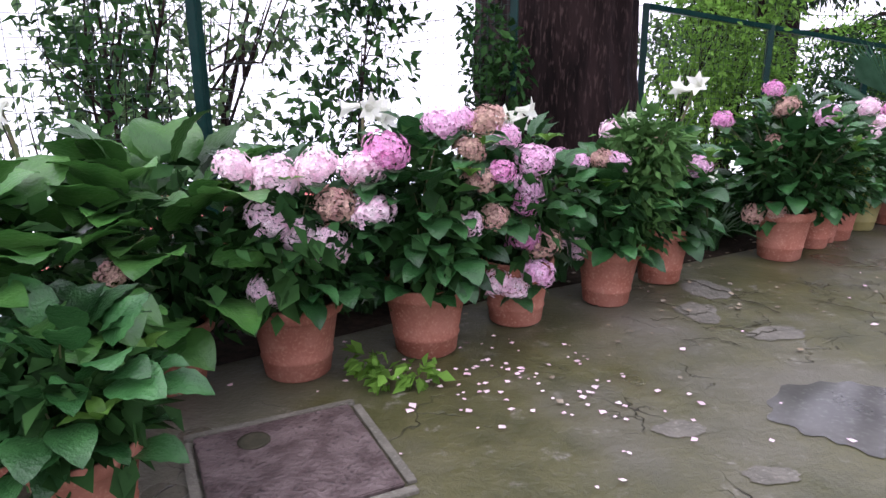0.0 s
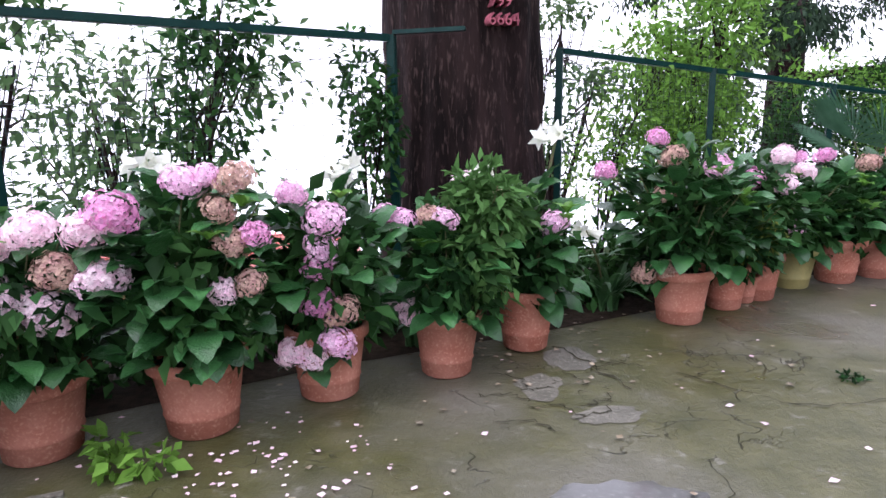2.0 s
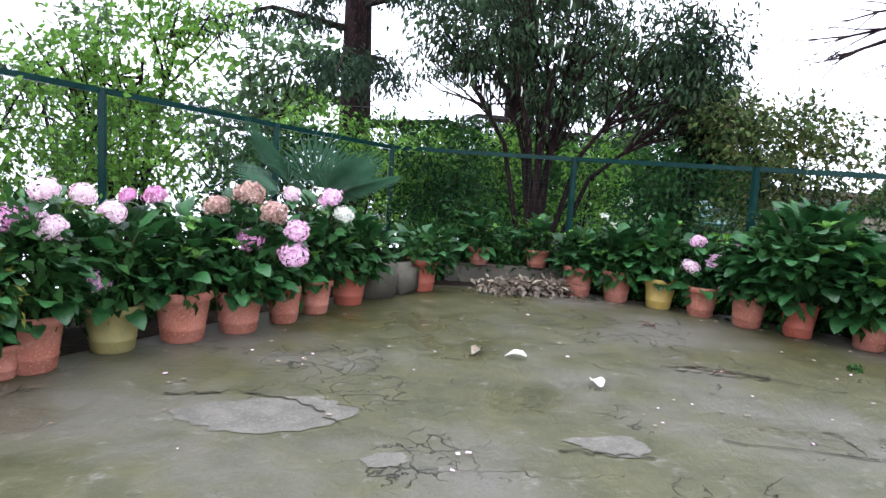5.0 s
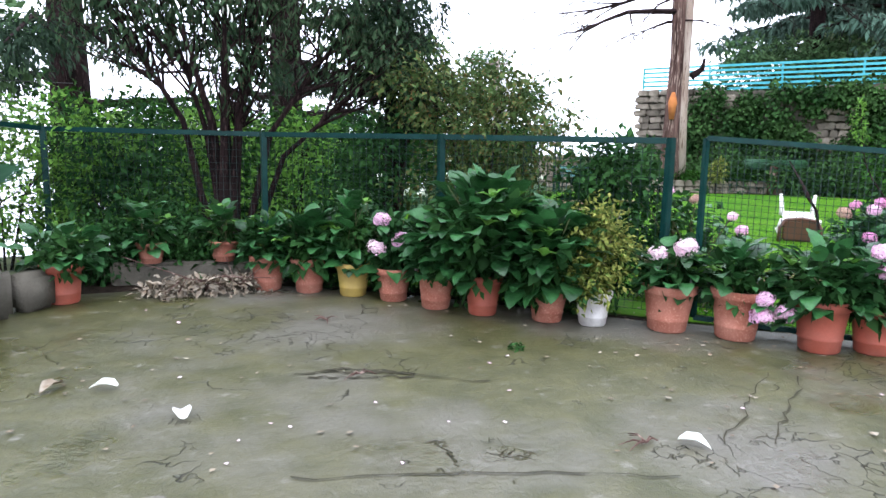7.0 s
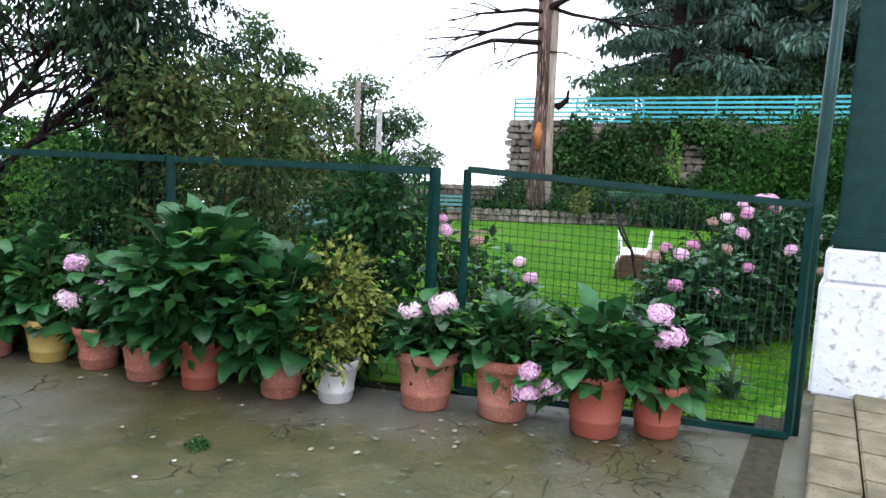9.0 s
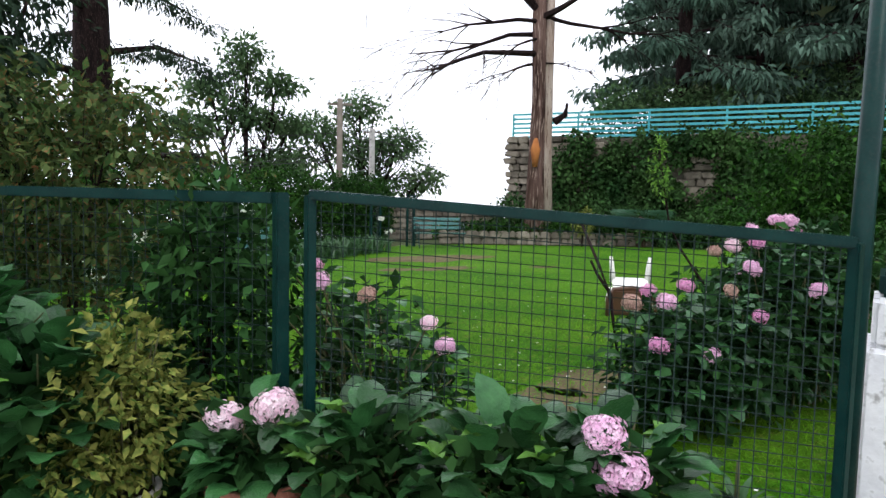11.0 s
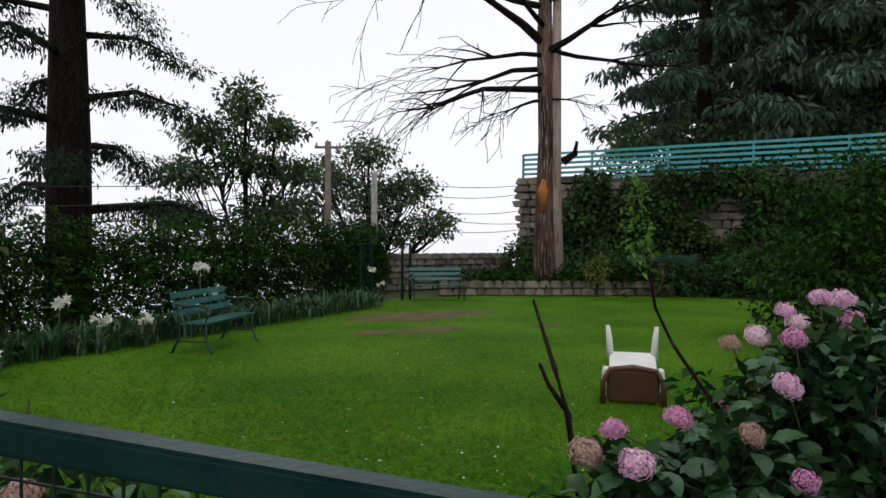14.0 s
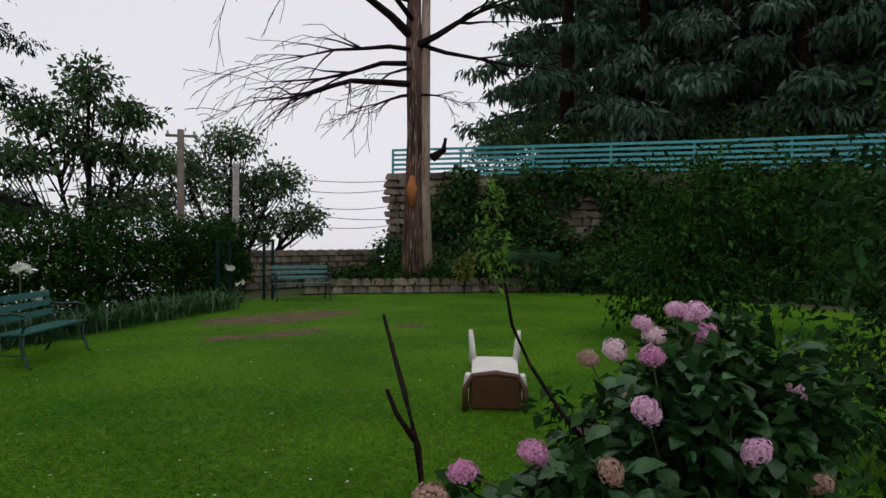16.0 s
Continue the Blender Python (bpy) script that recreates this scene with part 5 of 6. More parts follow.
# ---- retaining wall, railing, ivy ----
def retaining_wall():
    root = empty("wall_east", "high rough stone retaining wall overgrown with ivy", "wall", pose(0, 0, 0), kind="structure")
    rng = random.Random(4)
    for a, b in ((WALL_A, WALL_B), (WALL_B, WALL_C)):
        d = (b - a).normalized()
        n = Vector((-d.y, d.x, 0)) * -1
        q = d.to_track_quat('X', 'Z').to_matrix().to_4x4()
        part("wall_core", boxed(((b - a).length, 0.7, 4.2), Matrix.Translation((a + b) / 2 + Vector((0.868, 0.497, 0)) * 0.42 + Vector((0, 0, 1.6))) @ q), MORTAR, root)
    d = (WALL_B - WALL_A).normalized()
    q = d.to_track_quat('X', 'Z').to_matrix().to_4x4()
    ret = (WALL_A + Vector((0.868, 0.497, 0)) * 0.35)
    metas = [boxed((1, 1, 1), Matrix.Identity(4), 0.12) for _ in range(3)]
    meshes = []
    for i, bm in enumerate(metas):
        for v in bm.verts:
            v.co += Vector((noise.noise(v.co * 2 + Vector((i, 0, 0))), noise.noise(v.co * 2 + Vector((0, i, 5))), noise.noise(v.co * 2.2 + Vector((3, i, 0))))) * 0.22
        me = bpy.data.meshes.new("stone")
        bm.to_mesh(me)
        bm.free()
        me.materials.append(STONE)
        meshes.append(me)
    count = 0
    for row in range(14):
        s = rng.uniform(-0.2, 0)
        z = 0.12 + row * 0.265
        while s < 9.8 and count < 290:
            w = rng.uniform(0.22, 0.7)
            if s < 3.2 or 6.0 < s < 8.6:
                p = WALL_A + d * (s + w / 2) - Vector((0.868, 0.497, 0)) * (0.02 + 0.02 * (14 - row) * 0.3) + Vector((0, 0, z + 0.13))
                ob = new("stone", rng.choice(meshes))
                ob.parent = root
                ob.matrix_basis = Matrix.Translation(p) @ q @ Matrix.Rotation(rng.uniform(-0.07, 0.07), 4, "Y") @ Matrix.Diagonal((w * 0.97, rng.uniform(0.16, 0.32), rng.uniform(0.2, 0.27), 1))
                count += 1
            s += w
    return d


wd = retaining_wall()
blobs = []
rr = random.Random(12)
for i in range(230):
    s = rr.uniform(1.9, 18.5)
    z = rr.uniform(0.2, 3.7)
    if 6.6 < s < 7.8 and 1.2 < z < 3.0 and rr.random() < 0.8:
        continue
    p = WALL_A + wd * s - Vector((0.868, 0.497, 0)) * 0.22
    blobs.append(((p.x, p.y, z), (rr.uniform(0.3, 0.7), rr.uniform(0.3, 0.7), rr.uniform(0.3, 0.6))))
iv = tagged(part("ivy", leaf_cloud(blobs, 60000, 0.15, IVY, 13, 1.2, 0.6, 0.3)), "dark green ivy and creepers hanging over the stone wall", "ivy", kind="stuff")
blobs = []
for i in range(34):
    p = WALL_A + wd * (0.6 + i * 0.52) - Vector((0.868, 0.497, 0)) * rr.uniform(0.8, 3.2)
    blobs.append(((p.x, p.y, rr.uniform(0.2, 0.8)), (rr.uniform(0.5, 0.9), rr.uniform(0.5, 0.9), rr.uniform(0.35, 1.1))))
tagged(part("border_shrubs", leaf_cloud(blobs, 22000, 0.15, IVY, 14, 1.8, 0.3, 0.4)), "mixed green border shrubs below the wall", "shrubs", kind="stuff")
rail = empty("railing", "turquoise painted steel railing on top of the wall", "railing", pose(0, 0, 0))
for a, b in ((WALL_A, WALL_B), (WALL_B, WALL_C)):
    n = max(3, int((b - a).length / 2.1))
    for i in range(n):
        p = a.lerp(b, i / n) + Vector((0.3, 0.17, 0))
        part("post", boxed((0.07, 0.07, 1.05), pose(p.x, p.y, 4.2, 0, 0, -60), 0.005), TURQ, rail)
    for j in range(6):
        off = Vector((0.26, 0.15, 3.82 + j * 0.175))
        part("rail", bar(bmesh.new(), a + off, b + off, 0.025, 0.085), TURQ, rail)

# ---- low stone border and back wall ----
def dry_wall(a, b, tall, label, seed, name):
    root = empty(name, label, "wall", pose(0, 0, 0), kind="structure")
    rng = random.Random(seed)
    a, b = Vector(a), Vector(b)
    d = (b - a).normalized()
    q = d.to_track_quat('X', 'Z').to_matrix().to_4x4()
    part("wall_core", boxed(((b - a).length, 0.3, tall), Matrix.Translation((a + b) / 2 + Vector((0, 0, tall / 2 - 0.03))) @ q), MORTAR, root)
    mesh = bpy.data.meshes["stone"]
    nr = max(2, int(tall / 0.17))
    for row in range(nr):
        s = rng.uniform(-0.1, 0)
        while s < (b - a).length:
            w = rng.uniform(0.2, 0.45)
            ob = new("stone", mesh)
            ob.parent = root
            ob.matrix_basis = Matrix.Translation(a + d * (s + w / 2) + Vector((d.y, -d.x, 0)) * 0.13 + Vector((0, 0, (row + 0.5) * tall / nr))) @ q @ Matrix.Diagonal((w * 0.97, 0.18, tall / nr * 0.96, 1))
            s += w


dry_wall((19.6, 19.4, 0), (25.3, 16.3, 0), 0.42, "low dry stone border wall of a flower bed", 21, "wall_border")
dry_wall((18.3, 21.6, 0), (23.6, 21.6, 0), 1.15, "weathered stone boundary wall at the lawn's end", 22, "wall_north")

# ---- hedge and its lilies ----
blobs = []
path = [(4.6, 11.2), (8.6, 14.2), (13.6, 17.2), (16.8, 19.6), (18.6, 21.3)]
for (ax, ay), (bx, by) in zip(path, path[1:]):
    n = int(math.hypot(bx - ax, by - ay) / 0.45)
    for i in range(n):
        t = i / n
        for z, r in ((0.5, 0.62), (1.1, 0.6), (1.55, 0.42)):
            blobs.append(((ax + (bx - ax) * t + rr.uniform(-0.15, 0.15), ay + (by - ay) * t + rr.uniform(-0.15, 0.15), z + rr.uniform(-0.1, 0.12)), (r, r, 0.45)))
tagged(part("hedge", leaf_cloud(blobs, 95000, 0.08, HEDGE, 15, 1.8, 0.1, 0.6)), "clipped dense green hedge along the lawn", "hedge", kind="stuff")
pts = []
while len(pts) < 2300:
    t = rr.random()
    ax, ay = 8.9 + 7.6 * t, 13.0 + 4.4 * t
    pts.append((ax + rr.uniform(-0.35, 0.25), ay + rr.uniform(-0.1, 0.7), 0))
tagged(part("strap_leaves", blade_cloud(pts, 0.5, 0.035, STRAP, 16, 0.7)), "arching strap-leaved plants under the hedge", "plants", kind="stuff")


def lily_mesh(seed):
    rng = random.Random(seed)
    verts, faces = [], []
    for k in range(6):
        a = k * math.pi / 3
        d, s = Vector((math.cos(a), math.sin(a), 0)), Vector((-math.sin(a), math.cos(a), 0))
        b = len(verts)
        for r, z, w in ((0.008, 0, 0.008), (0.014, 0.05, 0.014), (0.035, 0.09, 0.022), (0.075, 0.10 + rng.uniform(-0.02, 0.01), 0.002)):
            verts += [d * r + Vector((0, 0, z)) - s * w, d * r + Vector((0, 0, z)) + s * w]
        for i in range(3):
            faces.append((b + 2 * i, b + 2 * i + 1, b + 2 * i + 3, b + 2 * i + 2))
    me = mesh_from(verts, faces, WHITEP, "lily_flower")
    for f in me.polygons:
        f.use_smooth = True
    return me


LILY = [lily_mesh(s) for s in (1, 2)]


def lily(x, y, tall, blooms, seed, label, size=1.0, lean=(0.0, 0.0), leaves=14, z=0.0):
    rng = random.Random(seed)
    root = empty("lily_plant", label, "lily", pose(x, y, z), group="white lilies")
    top = Vector((lean[0], lean[1], tall))
    part("stalk", tube([(0, 0, 0), top * 0.5 + Vector((0, 0, 0.08)), top], (0.012, 0.010, 0.008), 7), STEM, root)
    part("strap_foliage", blade_cloud([(rng.uniform(-0.05, 0.05), rng.uniform(-0.05, 0.05), 0) for _ in range(leaves)], min(0.7, tall * 0.75), 0.045, STRAP, seed, 0.8, 6), None, root)
    for i in range(blooms):
        f = new("flower", rng.choice(LILY))
        f.parent = root
        a = rng.uniform(0, 6.28)
        f.matrix_basis = Matrix.Translation(top + Vector((rng.uniform(-0.05, 0.05), rng.uniform(-0.05, 0.05), rng.uniform(-0.05, 0.02))) * size) @ Matrix.Rotation(a, 4, 'Z') @ Matrix.Rotation(rng.uniform(1.2, 2.1), 4, 'Y') @ Matrix.Scale(size, 4)


for i, (x, y, tall, bl) in enumerate(((9.9, 13.6, 0.75, 6), (10.4, 13.6, 0.5, 5), (12.0, 14.9, 1.15, 8), (12.2, 15.0, 0.75, 7), (17.0, 18.6, 0.85, 8), (8.9, 12.5, 0.5, 6), (9.2, 12.4, 0.35, 6), (11.0, 14.0, 0.4, 5), (17.15, 18.4, 0.5, 4))):
    lily(x, y, tall, bl, 300 + i, "white trumpet lilies in the border under the hedge", 1.0)
lily(0.35, 4.05, 1.25, 2, 320, "white crinum lily leaning by the cedar trunk", 1.05, (0.25, -0.45), 16)
lily(-0.2, 3.3, 1.1, 3, 321, "white crinum lily with long strap leaves", 1.05, (-0.3, -0.4), 26)
lily(-1.25, 2.5, 1.15, 4, 322, "white crinum lily behind the hydrangeas", 1.05, (0.1, -0.2), 26)
lily(-2.3, 1.55, 1.25, 3, 323, "white lily against the fence", 1.05, (-0.05, -0.2), 10)
lily(0.9, 4.3, 0.62, 2, 324, "white lily between the pots by the trunk", 1.05, (-0.15, -0.3), 34)
lily(10.35, 4.05, 0.3, 0, 325, "tuft of grey green strap leaves behind the gate", 1.0, (0, 0), 40)
lily(10.75, 3.95, 0.3, 0, 326, "tuft of grey green strap leaves behind the gate", 1.0, (0, 0), 40)


# low growth along the fence feet, on the stone border and at the hedge's end
for label, line, n, seed in (("dark low undergrowth in the soil behind the pots", [(-2.35, 1.55), (-1.3, 2.55), (-0.75, 3.35), (0.1, 4.0), (1.0, 4.75), (2.3, 6.2), (3.9, 7.9)], 9000, 701), ("dark low undergrowth at the foot of the corner fence", [(4.7, 8.3), (6.3, 7.95), (7.4, 6.95), (8.3, 5.95), (8.85, 5.35)], 6000, 702)):
    blobs = []
    for (ax, ay), (bx, by) in zip(line, line[1:]):
        m = max(2, int(math.hypot(bx - ax, by - ay) / 0.22))
        for i in range(m):
            blobs.append(((ax + (bx - ax) * i / m, ay + (by - ay) * i / m, 0.2 + rr.uniform(-0.06, 0.1)), (0.22, 0.22, 0.2 + rr.uniform(0, 0.12))))
    tagged(part("undergrowth", leaf_cloud(blobs, n, 0.085, SHRUB, seed, 2.0, 0.2, 0.2)), label, "undergrowth", kind="stuff")
blobs = [((19.8 + 5.2 * i / 17, 19.55 - 2.95 * i / 17, 0.42 + rr.uniform(-0.12, 0.18)), (0.4, 0.35, 0.25)) for i in range(18) if i % 5 != 2]
tagged(part("border_plants", leaf_cloud(blobs, 6000, 0.13, HEDGE, 703, 2.4, 0.2, 0.2)), "low green plants spilling over the stone border", "plants", kind="stuff")
shrub(23.2, 16.9, "small yellow leaved shrub by the dead tree", [((0, 0, 0.7), (0.3, 0.3, 0.35)), ((0.15, 0, 1.0), (0.18, 0.18, 0.22))], VARIEGATED, 500, 0.11, 704)
fence_run([(16.55, 18.35, 1.5), (16.98, 18.62, 1.5)], "short dark green mesh panel at the hedge's end", (0,), 0.04)
fence_run([(17.95, 18.75, 1.5), (18.3, 18.95, 1.5)], "short dark green mesh panel beside the far bench", (0,), 0.04)


# ---- benches ----
def bench(m, label, ln):
    """A park bench: slatted seat and back on two scrolled cast-iron ends."""
    root = empty("garden_bench", label, "bench", m, group="garden benches")
    for i in range(4):
        part("seat_slat", boxed((ln, 0.075, 0.028), pose(0, -0.20 + i * 0.105, 0.43 - i * 0.006), 0.006), BENCH_GREEN_SHEEN, root)
    for i in range(3):
        part("back_slat", boxed((ln, 0.028, 0.085), pose(0, 0.235 + i * 0.035, 0.56 + i * 0.125, -15), 0.006), BENCH_GREEN_SHEEN, root)
    for s in (-1, 1):
        x = s * (ln / 2 - 0.05)
        fr = part("end_frame", tube([(x, 0.33, 0.86), (x, 0.26, 0.65), (x, 0.20, 0.44), (x, 0.20, 0.25), (x, 0.30, 0.02), (x, 0.34, 0.0)], [0.02] * 6, 8), IRON, root, "dark cast-iron end")
        part("front_leg", tube([(x, -0.22, 0.44), (x, -0.20, 0.25), (x, -0.27, 0.03), (x, -0.31, 0.0)], [0.02, 0.019, 0.018, 0.02], 8), IRON, fr)
        part("armrest", tube([(x, 0.26, 0.68), (x, 0.10, 0.66), (x, -0.10, 0.68), (x, -0.24, 0.65), (x, -0.27, 0.57), (x, -0.22, 0.50), (x, -0.20, 0.44)], [0.018] * 7, 8), IRON, fr)
        part("stretcher", tube([(x, 0.21, 0.17), (x, -0.22, 0.17)], [0.012, 0.012], 6), IRON, fr)
        part("seat_rail", tube([(x, 0.22, 0.41), (x, -0.24, 0.41)], [0.018, 0.018], 6), IRON, fr)
        for cy, cz, r in ((0.0, 0.28, 0.09), (0.02, 0.55, 0.075), (-0.13, 0.55, 0.06)):
            pts = [(x, cy + r * (1 - 0.09 * k) * math.cos(k * 0.75), cz + r * (1 - 0.09 * k) * math.sin(k * 0.75)) for k in range(10)]
            part("scroll", tube(pts, [0.009] * 10, 5), IRON, fr)
    return root


ang = math.degrees(math.atan2(13.7 - 12.62, 12.62 - 11.62))
bench(pose(11.95, 13.45, 0, 0, 0, ang), "green slatted garden bench with cast-iron ends", 1.45)
bench(pose(18.62, 18.05, 0, 0, 0, math.degrees(math.atan2(17.62 - 18.04, 19.35 - 18.09))), "green slatted garden bench by the stone border", 1.42)


# ---- tipped plastic chair ----
def chair():
    """A plastic armchair tipped over, its back on the grass and its legs in the air."""
    root = empty("plastic_chair", "brown and white plastic chair tipped over on the lawn", "chair", pose(14.82, 7.98, -0.02, 0, 0, -46))
    part("backrest", boxed((0.50, 0.05, 0.34), pose(0, -0.26, 0.20, 8), 0.024), CHAIRB, root, "brown curved backrest")
    part("back_rim", tube([(-0.29, -0.28, 0.0), (-0.29, -0.28, 0.24), (-0.22, -0.27, 0.36), (0, -0.26, 0.39), (0.22, -0.27, 0.36), (0.29, -0.28, 0.24), (0.29, -0.28, 0.0)], [0.03] * 7, 8), CHAIRB, root)
    part("seat", boxed((0.46, 0.44, 0.03), pose(0, 0.0, 0.40, 14), 0.012), CHAIRW, root)
    for s in (-1, 1):
        part("leg", tube([(s * 0.22, 0.16, 0.40), (s * 0.235, 0.20, 0.62), (s * 0.25, 0.22, 0.74)], (0.042, 0.032, 0.022), 8), CHAIRW, root)
        part("leg", tube([(s * 0.26, -0.20, 0.36), (s * 0.29, -0.10, 0.20), (s * 0.27, 0.10, 0.01)], (0.035, 0.03, 0.022), 8), CHAIRW, root)
        part("armrest", boxed((0.05, 0.36, 0.03), pose(s * 0.285, -0.08, 0.16, 10), 0.012), CHAIRW, root)


chair()

# ---- sticks and young tree on the lawn ----
st = part("dead_stick", tube([(11.75, 5.45, 0), (11.86, 5.72, 0.75), (11.93, 5.90, 0.95), (12.07, 6.25, 1.28)], (0.022, 0.018, 0.014, 0.009), 7, 0.3), BARK)
tagged(st, "dark bare forked stick standing in the lawn", "stick")
part("fork", tube([(11.86, 5.74, 0.78), (11.80, 5.80, 0.90), (11.79, 5.86, 1.0)], (0.014, 0.012, 0.010), 6, 0.3), BARK, st)
sp = empty("young_tree", "thin crooked sapling with a few light leaves", "tree", pose(12.5, 5.1, 0))
part("trunk", tube([(0.0, 0.0, 0.0), (-0.04, 0.05, 0.55), (-0.09, 0.11, 0.78), (-0.16, 0.20, 0.92), (-0.24, 0.31, 1.12), (-0.30, 0.37, 1.30), (-0.32, 0.40, 1.5), (-0.36, 0.44, 1.86)], (0.014, 0.012, 0.011, 0.010, 0.009, 0.008, 0.006, 0.003), 7, 0.3), BARK, sp)
part("crown", leaf_cloud([((-0.36, 0.44, 1.68), (0.07, 0.07, 0.12)), ((-0.36, 0.44, 1.86), (0.05, 0.05, 0.10)), ((-0.33, 0.41, 1.55), (0.05, 0.05, 0.06))], 170, 0.04, BRIGHT_SHRUB, 18, 1.8), None, sp)

# ---- hydrangea bushes behind the gate ----
def hydrangea_bush(x, y, blobs, hd, leaves, seed, label):
    rng = random.Random(seed)
    root = empty("hydrangea_bush", label, "hydrangea", pose(x, y, 0))
    lines = []
    for c, q in blobs:
        for k in range(14):
            e = Vector(c) + Vector([rng.uniform(-0.9, 0.9) * v for v in q])
            b = Vector((rng.uniform(-0.25, 0.25) + c[0] * 0.5, rng.uniform(-0.25, 0.25) + c[1] * 0.5, 0))
            lines.append(((b, b.lerp(e, 0.5) + Vector((0, 0, 0.1)), e), (0.010, 0.007, 0.004)))
    for hx, hy, hz, *_ in hd:
        e = Vector((hx - x, hy - y, hz))
        lines.append(((Vector((e.x * 0.5, e.y * 0.5, 0)), e * 0.6 + Vector((0, 0, 0.05)), e), (0.010, 0.007, 0.004)))
    part("stemwork", mesh_from(*tubes(lines, 5), STEM), None, root)
    tot = sum(q[0] * q[2] for c, q in blobs)
    for c, q in blobs:
        for i in range(int(leaves * q[0] * q[2] / tot)):
            a, cc = rng.uniform(0, 6.28), rng.uniform(-0.8, 1)
            s = math.sqrt(1 - cc * cc) * rng.uniform(0.6, 1)
            pos = Vector(c) + Vector((math.cos(a) * s * q[0], math.sin(a) * s * q[1], cc * q[2]))
            put_leaf(root, rng.choice(LEAVES), pos, a - 1.57 + rng.uniform(-0.8, 0.8), rng.uniform(-0.6, 0.5), rng.uniform(-0.4, 0.4), rng.uniform(0.45, 0.85))
    # Dark leaf fill: the bush's inner shade put into leaf colour.
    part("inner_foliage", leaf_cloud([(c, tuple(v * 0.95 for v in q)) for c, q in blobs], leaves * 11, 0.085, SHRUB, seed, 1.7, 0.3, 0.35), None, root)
    for hx, hy, hz, colour, hr in hd:
        f = new("flower_head", rng.choice(HEADS[colour]))
        f.parent = root
        f.matrix_basis = Matrix.Translation((hx - x, hy - y, hz)) @ Euler((rng.uniform(-0.6, 0.6), rng.uniform(-0.6, 0.6), rng.uniform(0, 6))).to_matrix().to_4x4() @ Matrix.Scale(hr, 4)


hydrangea_bush(12.9, 4.95, [((0, 0, 0.55), (0.75, 0.6, 0.6)), ((0.35, -0.05, 0.85), (0.55, 0.5, 0.45)), ((-0.85, 0.0, 0.42), (0.55, 0.5, 0.42)), ((-1.35, -0.05, 0.40), (0.4, 0.4, 0.40))],
               heads("pink pale pale pink pink deep dusty pink pink deep deep dusty pink", 0.062, [(12.98, 5.27, 1.26), (12.91, 5.38, 1.12), (13.01, 5.22, 1.20), (13.06, 5.13, 1.34), (13.10, 5.05, 1.33), (13.12, 5.01, 1.23), (12.83, 5.49, 1.07), (12.96, 5.30, 0.85), (12.70, 5.40, 0.76), (11.85, 5.05, 0.90), (11.55, 5.12, 0.88), (11.43, 5.15, 0.80), (11.36, 4.83, 0.86)])
               + heads("deep pink dusty pink", 0.055, [(12.0, 4.6, 0.75), (12.5, 4.5, 0.9), (12.9, 4.4, 0.7), (13.2, 4.6, 1.0), (11.2, 4.75, 0.62), (11.5, 4.6, 0.55), (11.9, 4.75, 0.9), (12.3, 4.85, 1.02), (12.6, 5.0, 1.18)]), 900, 400, "large hydrangea bush with pink heads on the lawn side")
hydrangea_bush(9.75, 5.55, [((0, 0, 0.5), (0.4, 0.35, 0.5)), ((-0.35, 0.1, 0.7), (0.3, 0.3, 0.45)), ((0.1, -0.3, 0.35), (0.3, 0.25, 0.35))],
               heads("deep pink dusty pale pink", 0.05, [(9.32, 5.42, 1.11), (9.34, 5.41, 1.03), (9.55, 5.29, 0.96), (9.82, 5.12, 0.82), (9.89, 5.07, 0.70)]), 110, 401, "leggy hydrangea bush with fading heads inside the gate")
shrub(15.6, 4.6, "dark tall shrub beside the column", [((0, 0, 0.8), (0.9, 0.7, 0.8)), ((0.2, 0, 1.9), (0.9, 0.7, 0.8)), ((0.4, -0.2, 2.8), (0.7, 0.6, 0.6))], SHRUB, 4200, 0.10, 420)
shrub(20.5, 9.0, "bright leafy shrub on the lawn's edge", [((0, 0, 1.0), (1.4, 1.3, 1.0)), ((0.3, -0.3, 2.2), (1.3, 1.2, 0.9)), ((1.5, -1.5, 1.8), (1.2, 1.2, 1.3))], HEDGE, 8500, 0.12, 421)


# ---- fan palm, small palm ----
def fan_leaf(root, base, tip_dir, radius, n=22):
    up = Vector((0, 0, 1))
    d = Vector(tip_dir).normalized()
    s = d.cross(up).normalized()
    verts, faces = [], []
    for i in range(n):
        a = -1.35 + 2.7 * i / (n - 1)
        v = d * math.cos(a) + (s * 0.9 + up * 0.25) * math.sin(a)
        w = s.lerp(up, 0.4).normalized() * 0.026
        b = len(verts)
        tip = Vector(base) + v * radius * (1 - 0.15 * abs(a)) - up * 0.06 * radius
        midp = Vector(base) + v * radius * 0.6
        verts += [Vector(base), midp - w + up * 0.01, tip, midp + w - up * 0.004]
        faces += [(b, b + 1, b + 2), (b, b + 2, b + 3)]
    part("frond", mesh_from(verts, faces, PALM), None, root)


pm = empty("fan_palm", "fan palm with stiff grey green fronds behind the pots", "palm", pose(3.4, 7.72, 0))
part("trunk", tube([(0, 0, 0), (0.02, 0, 0.4), (0, 0, 0.75)], (0.08, 0.07, 0.05), 8, 0.2), BARK, pm)
for d, r in (((0.9, 0.1, 0.35), 0.85), ((-0.5, -0.3, 0.85), 0.8), ((0.3, -0.6, 0.8), 0.75), ((-0.8, 0.1, 0.5), 0.6), ((0.75, -0.4, 0.65), 0.8)):
    b = Vector(d) * 0.3 + Vector((0, 0, 0.78))
    part("stalk", tube([(0, 0, 0.72), b], (0.012, 0.009), 6), STEM, pm)
    fan_leaf(pm, b, d, r)
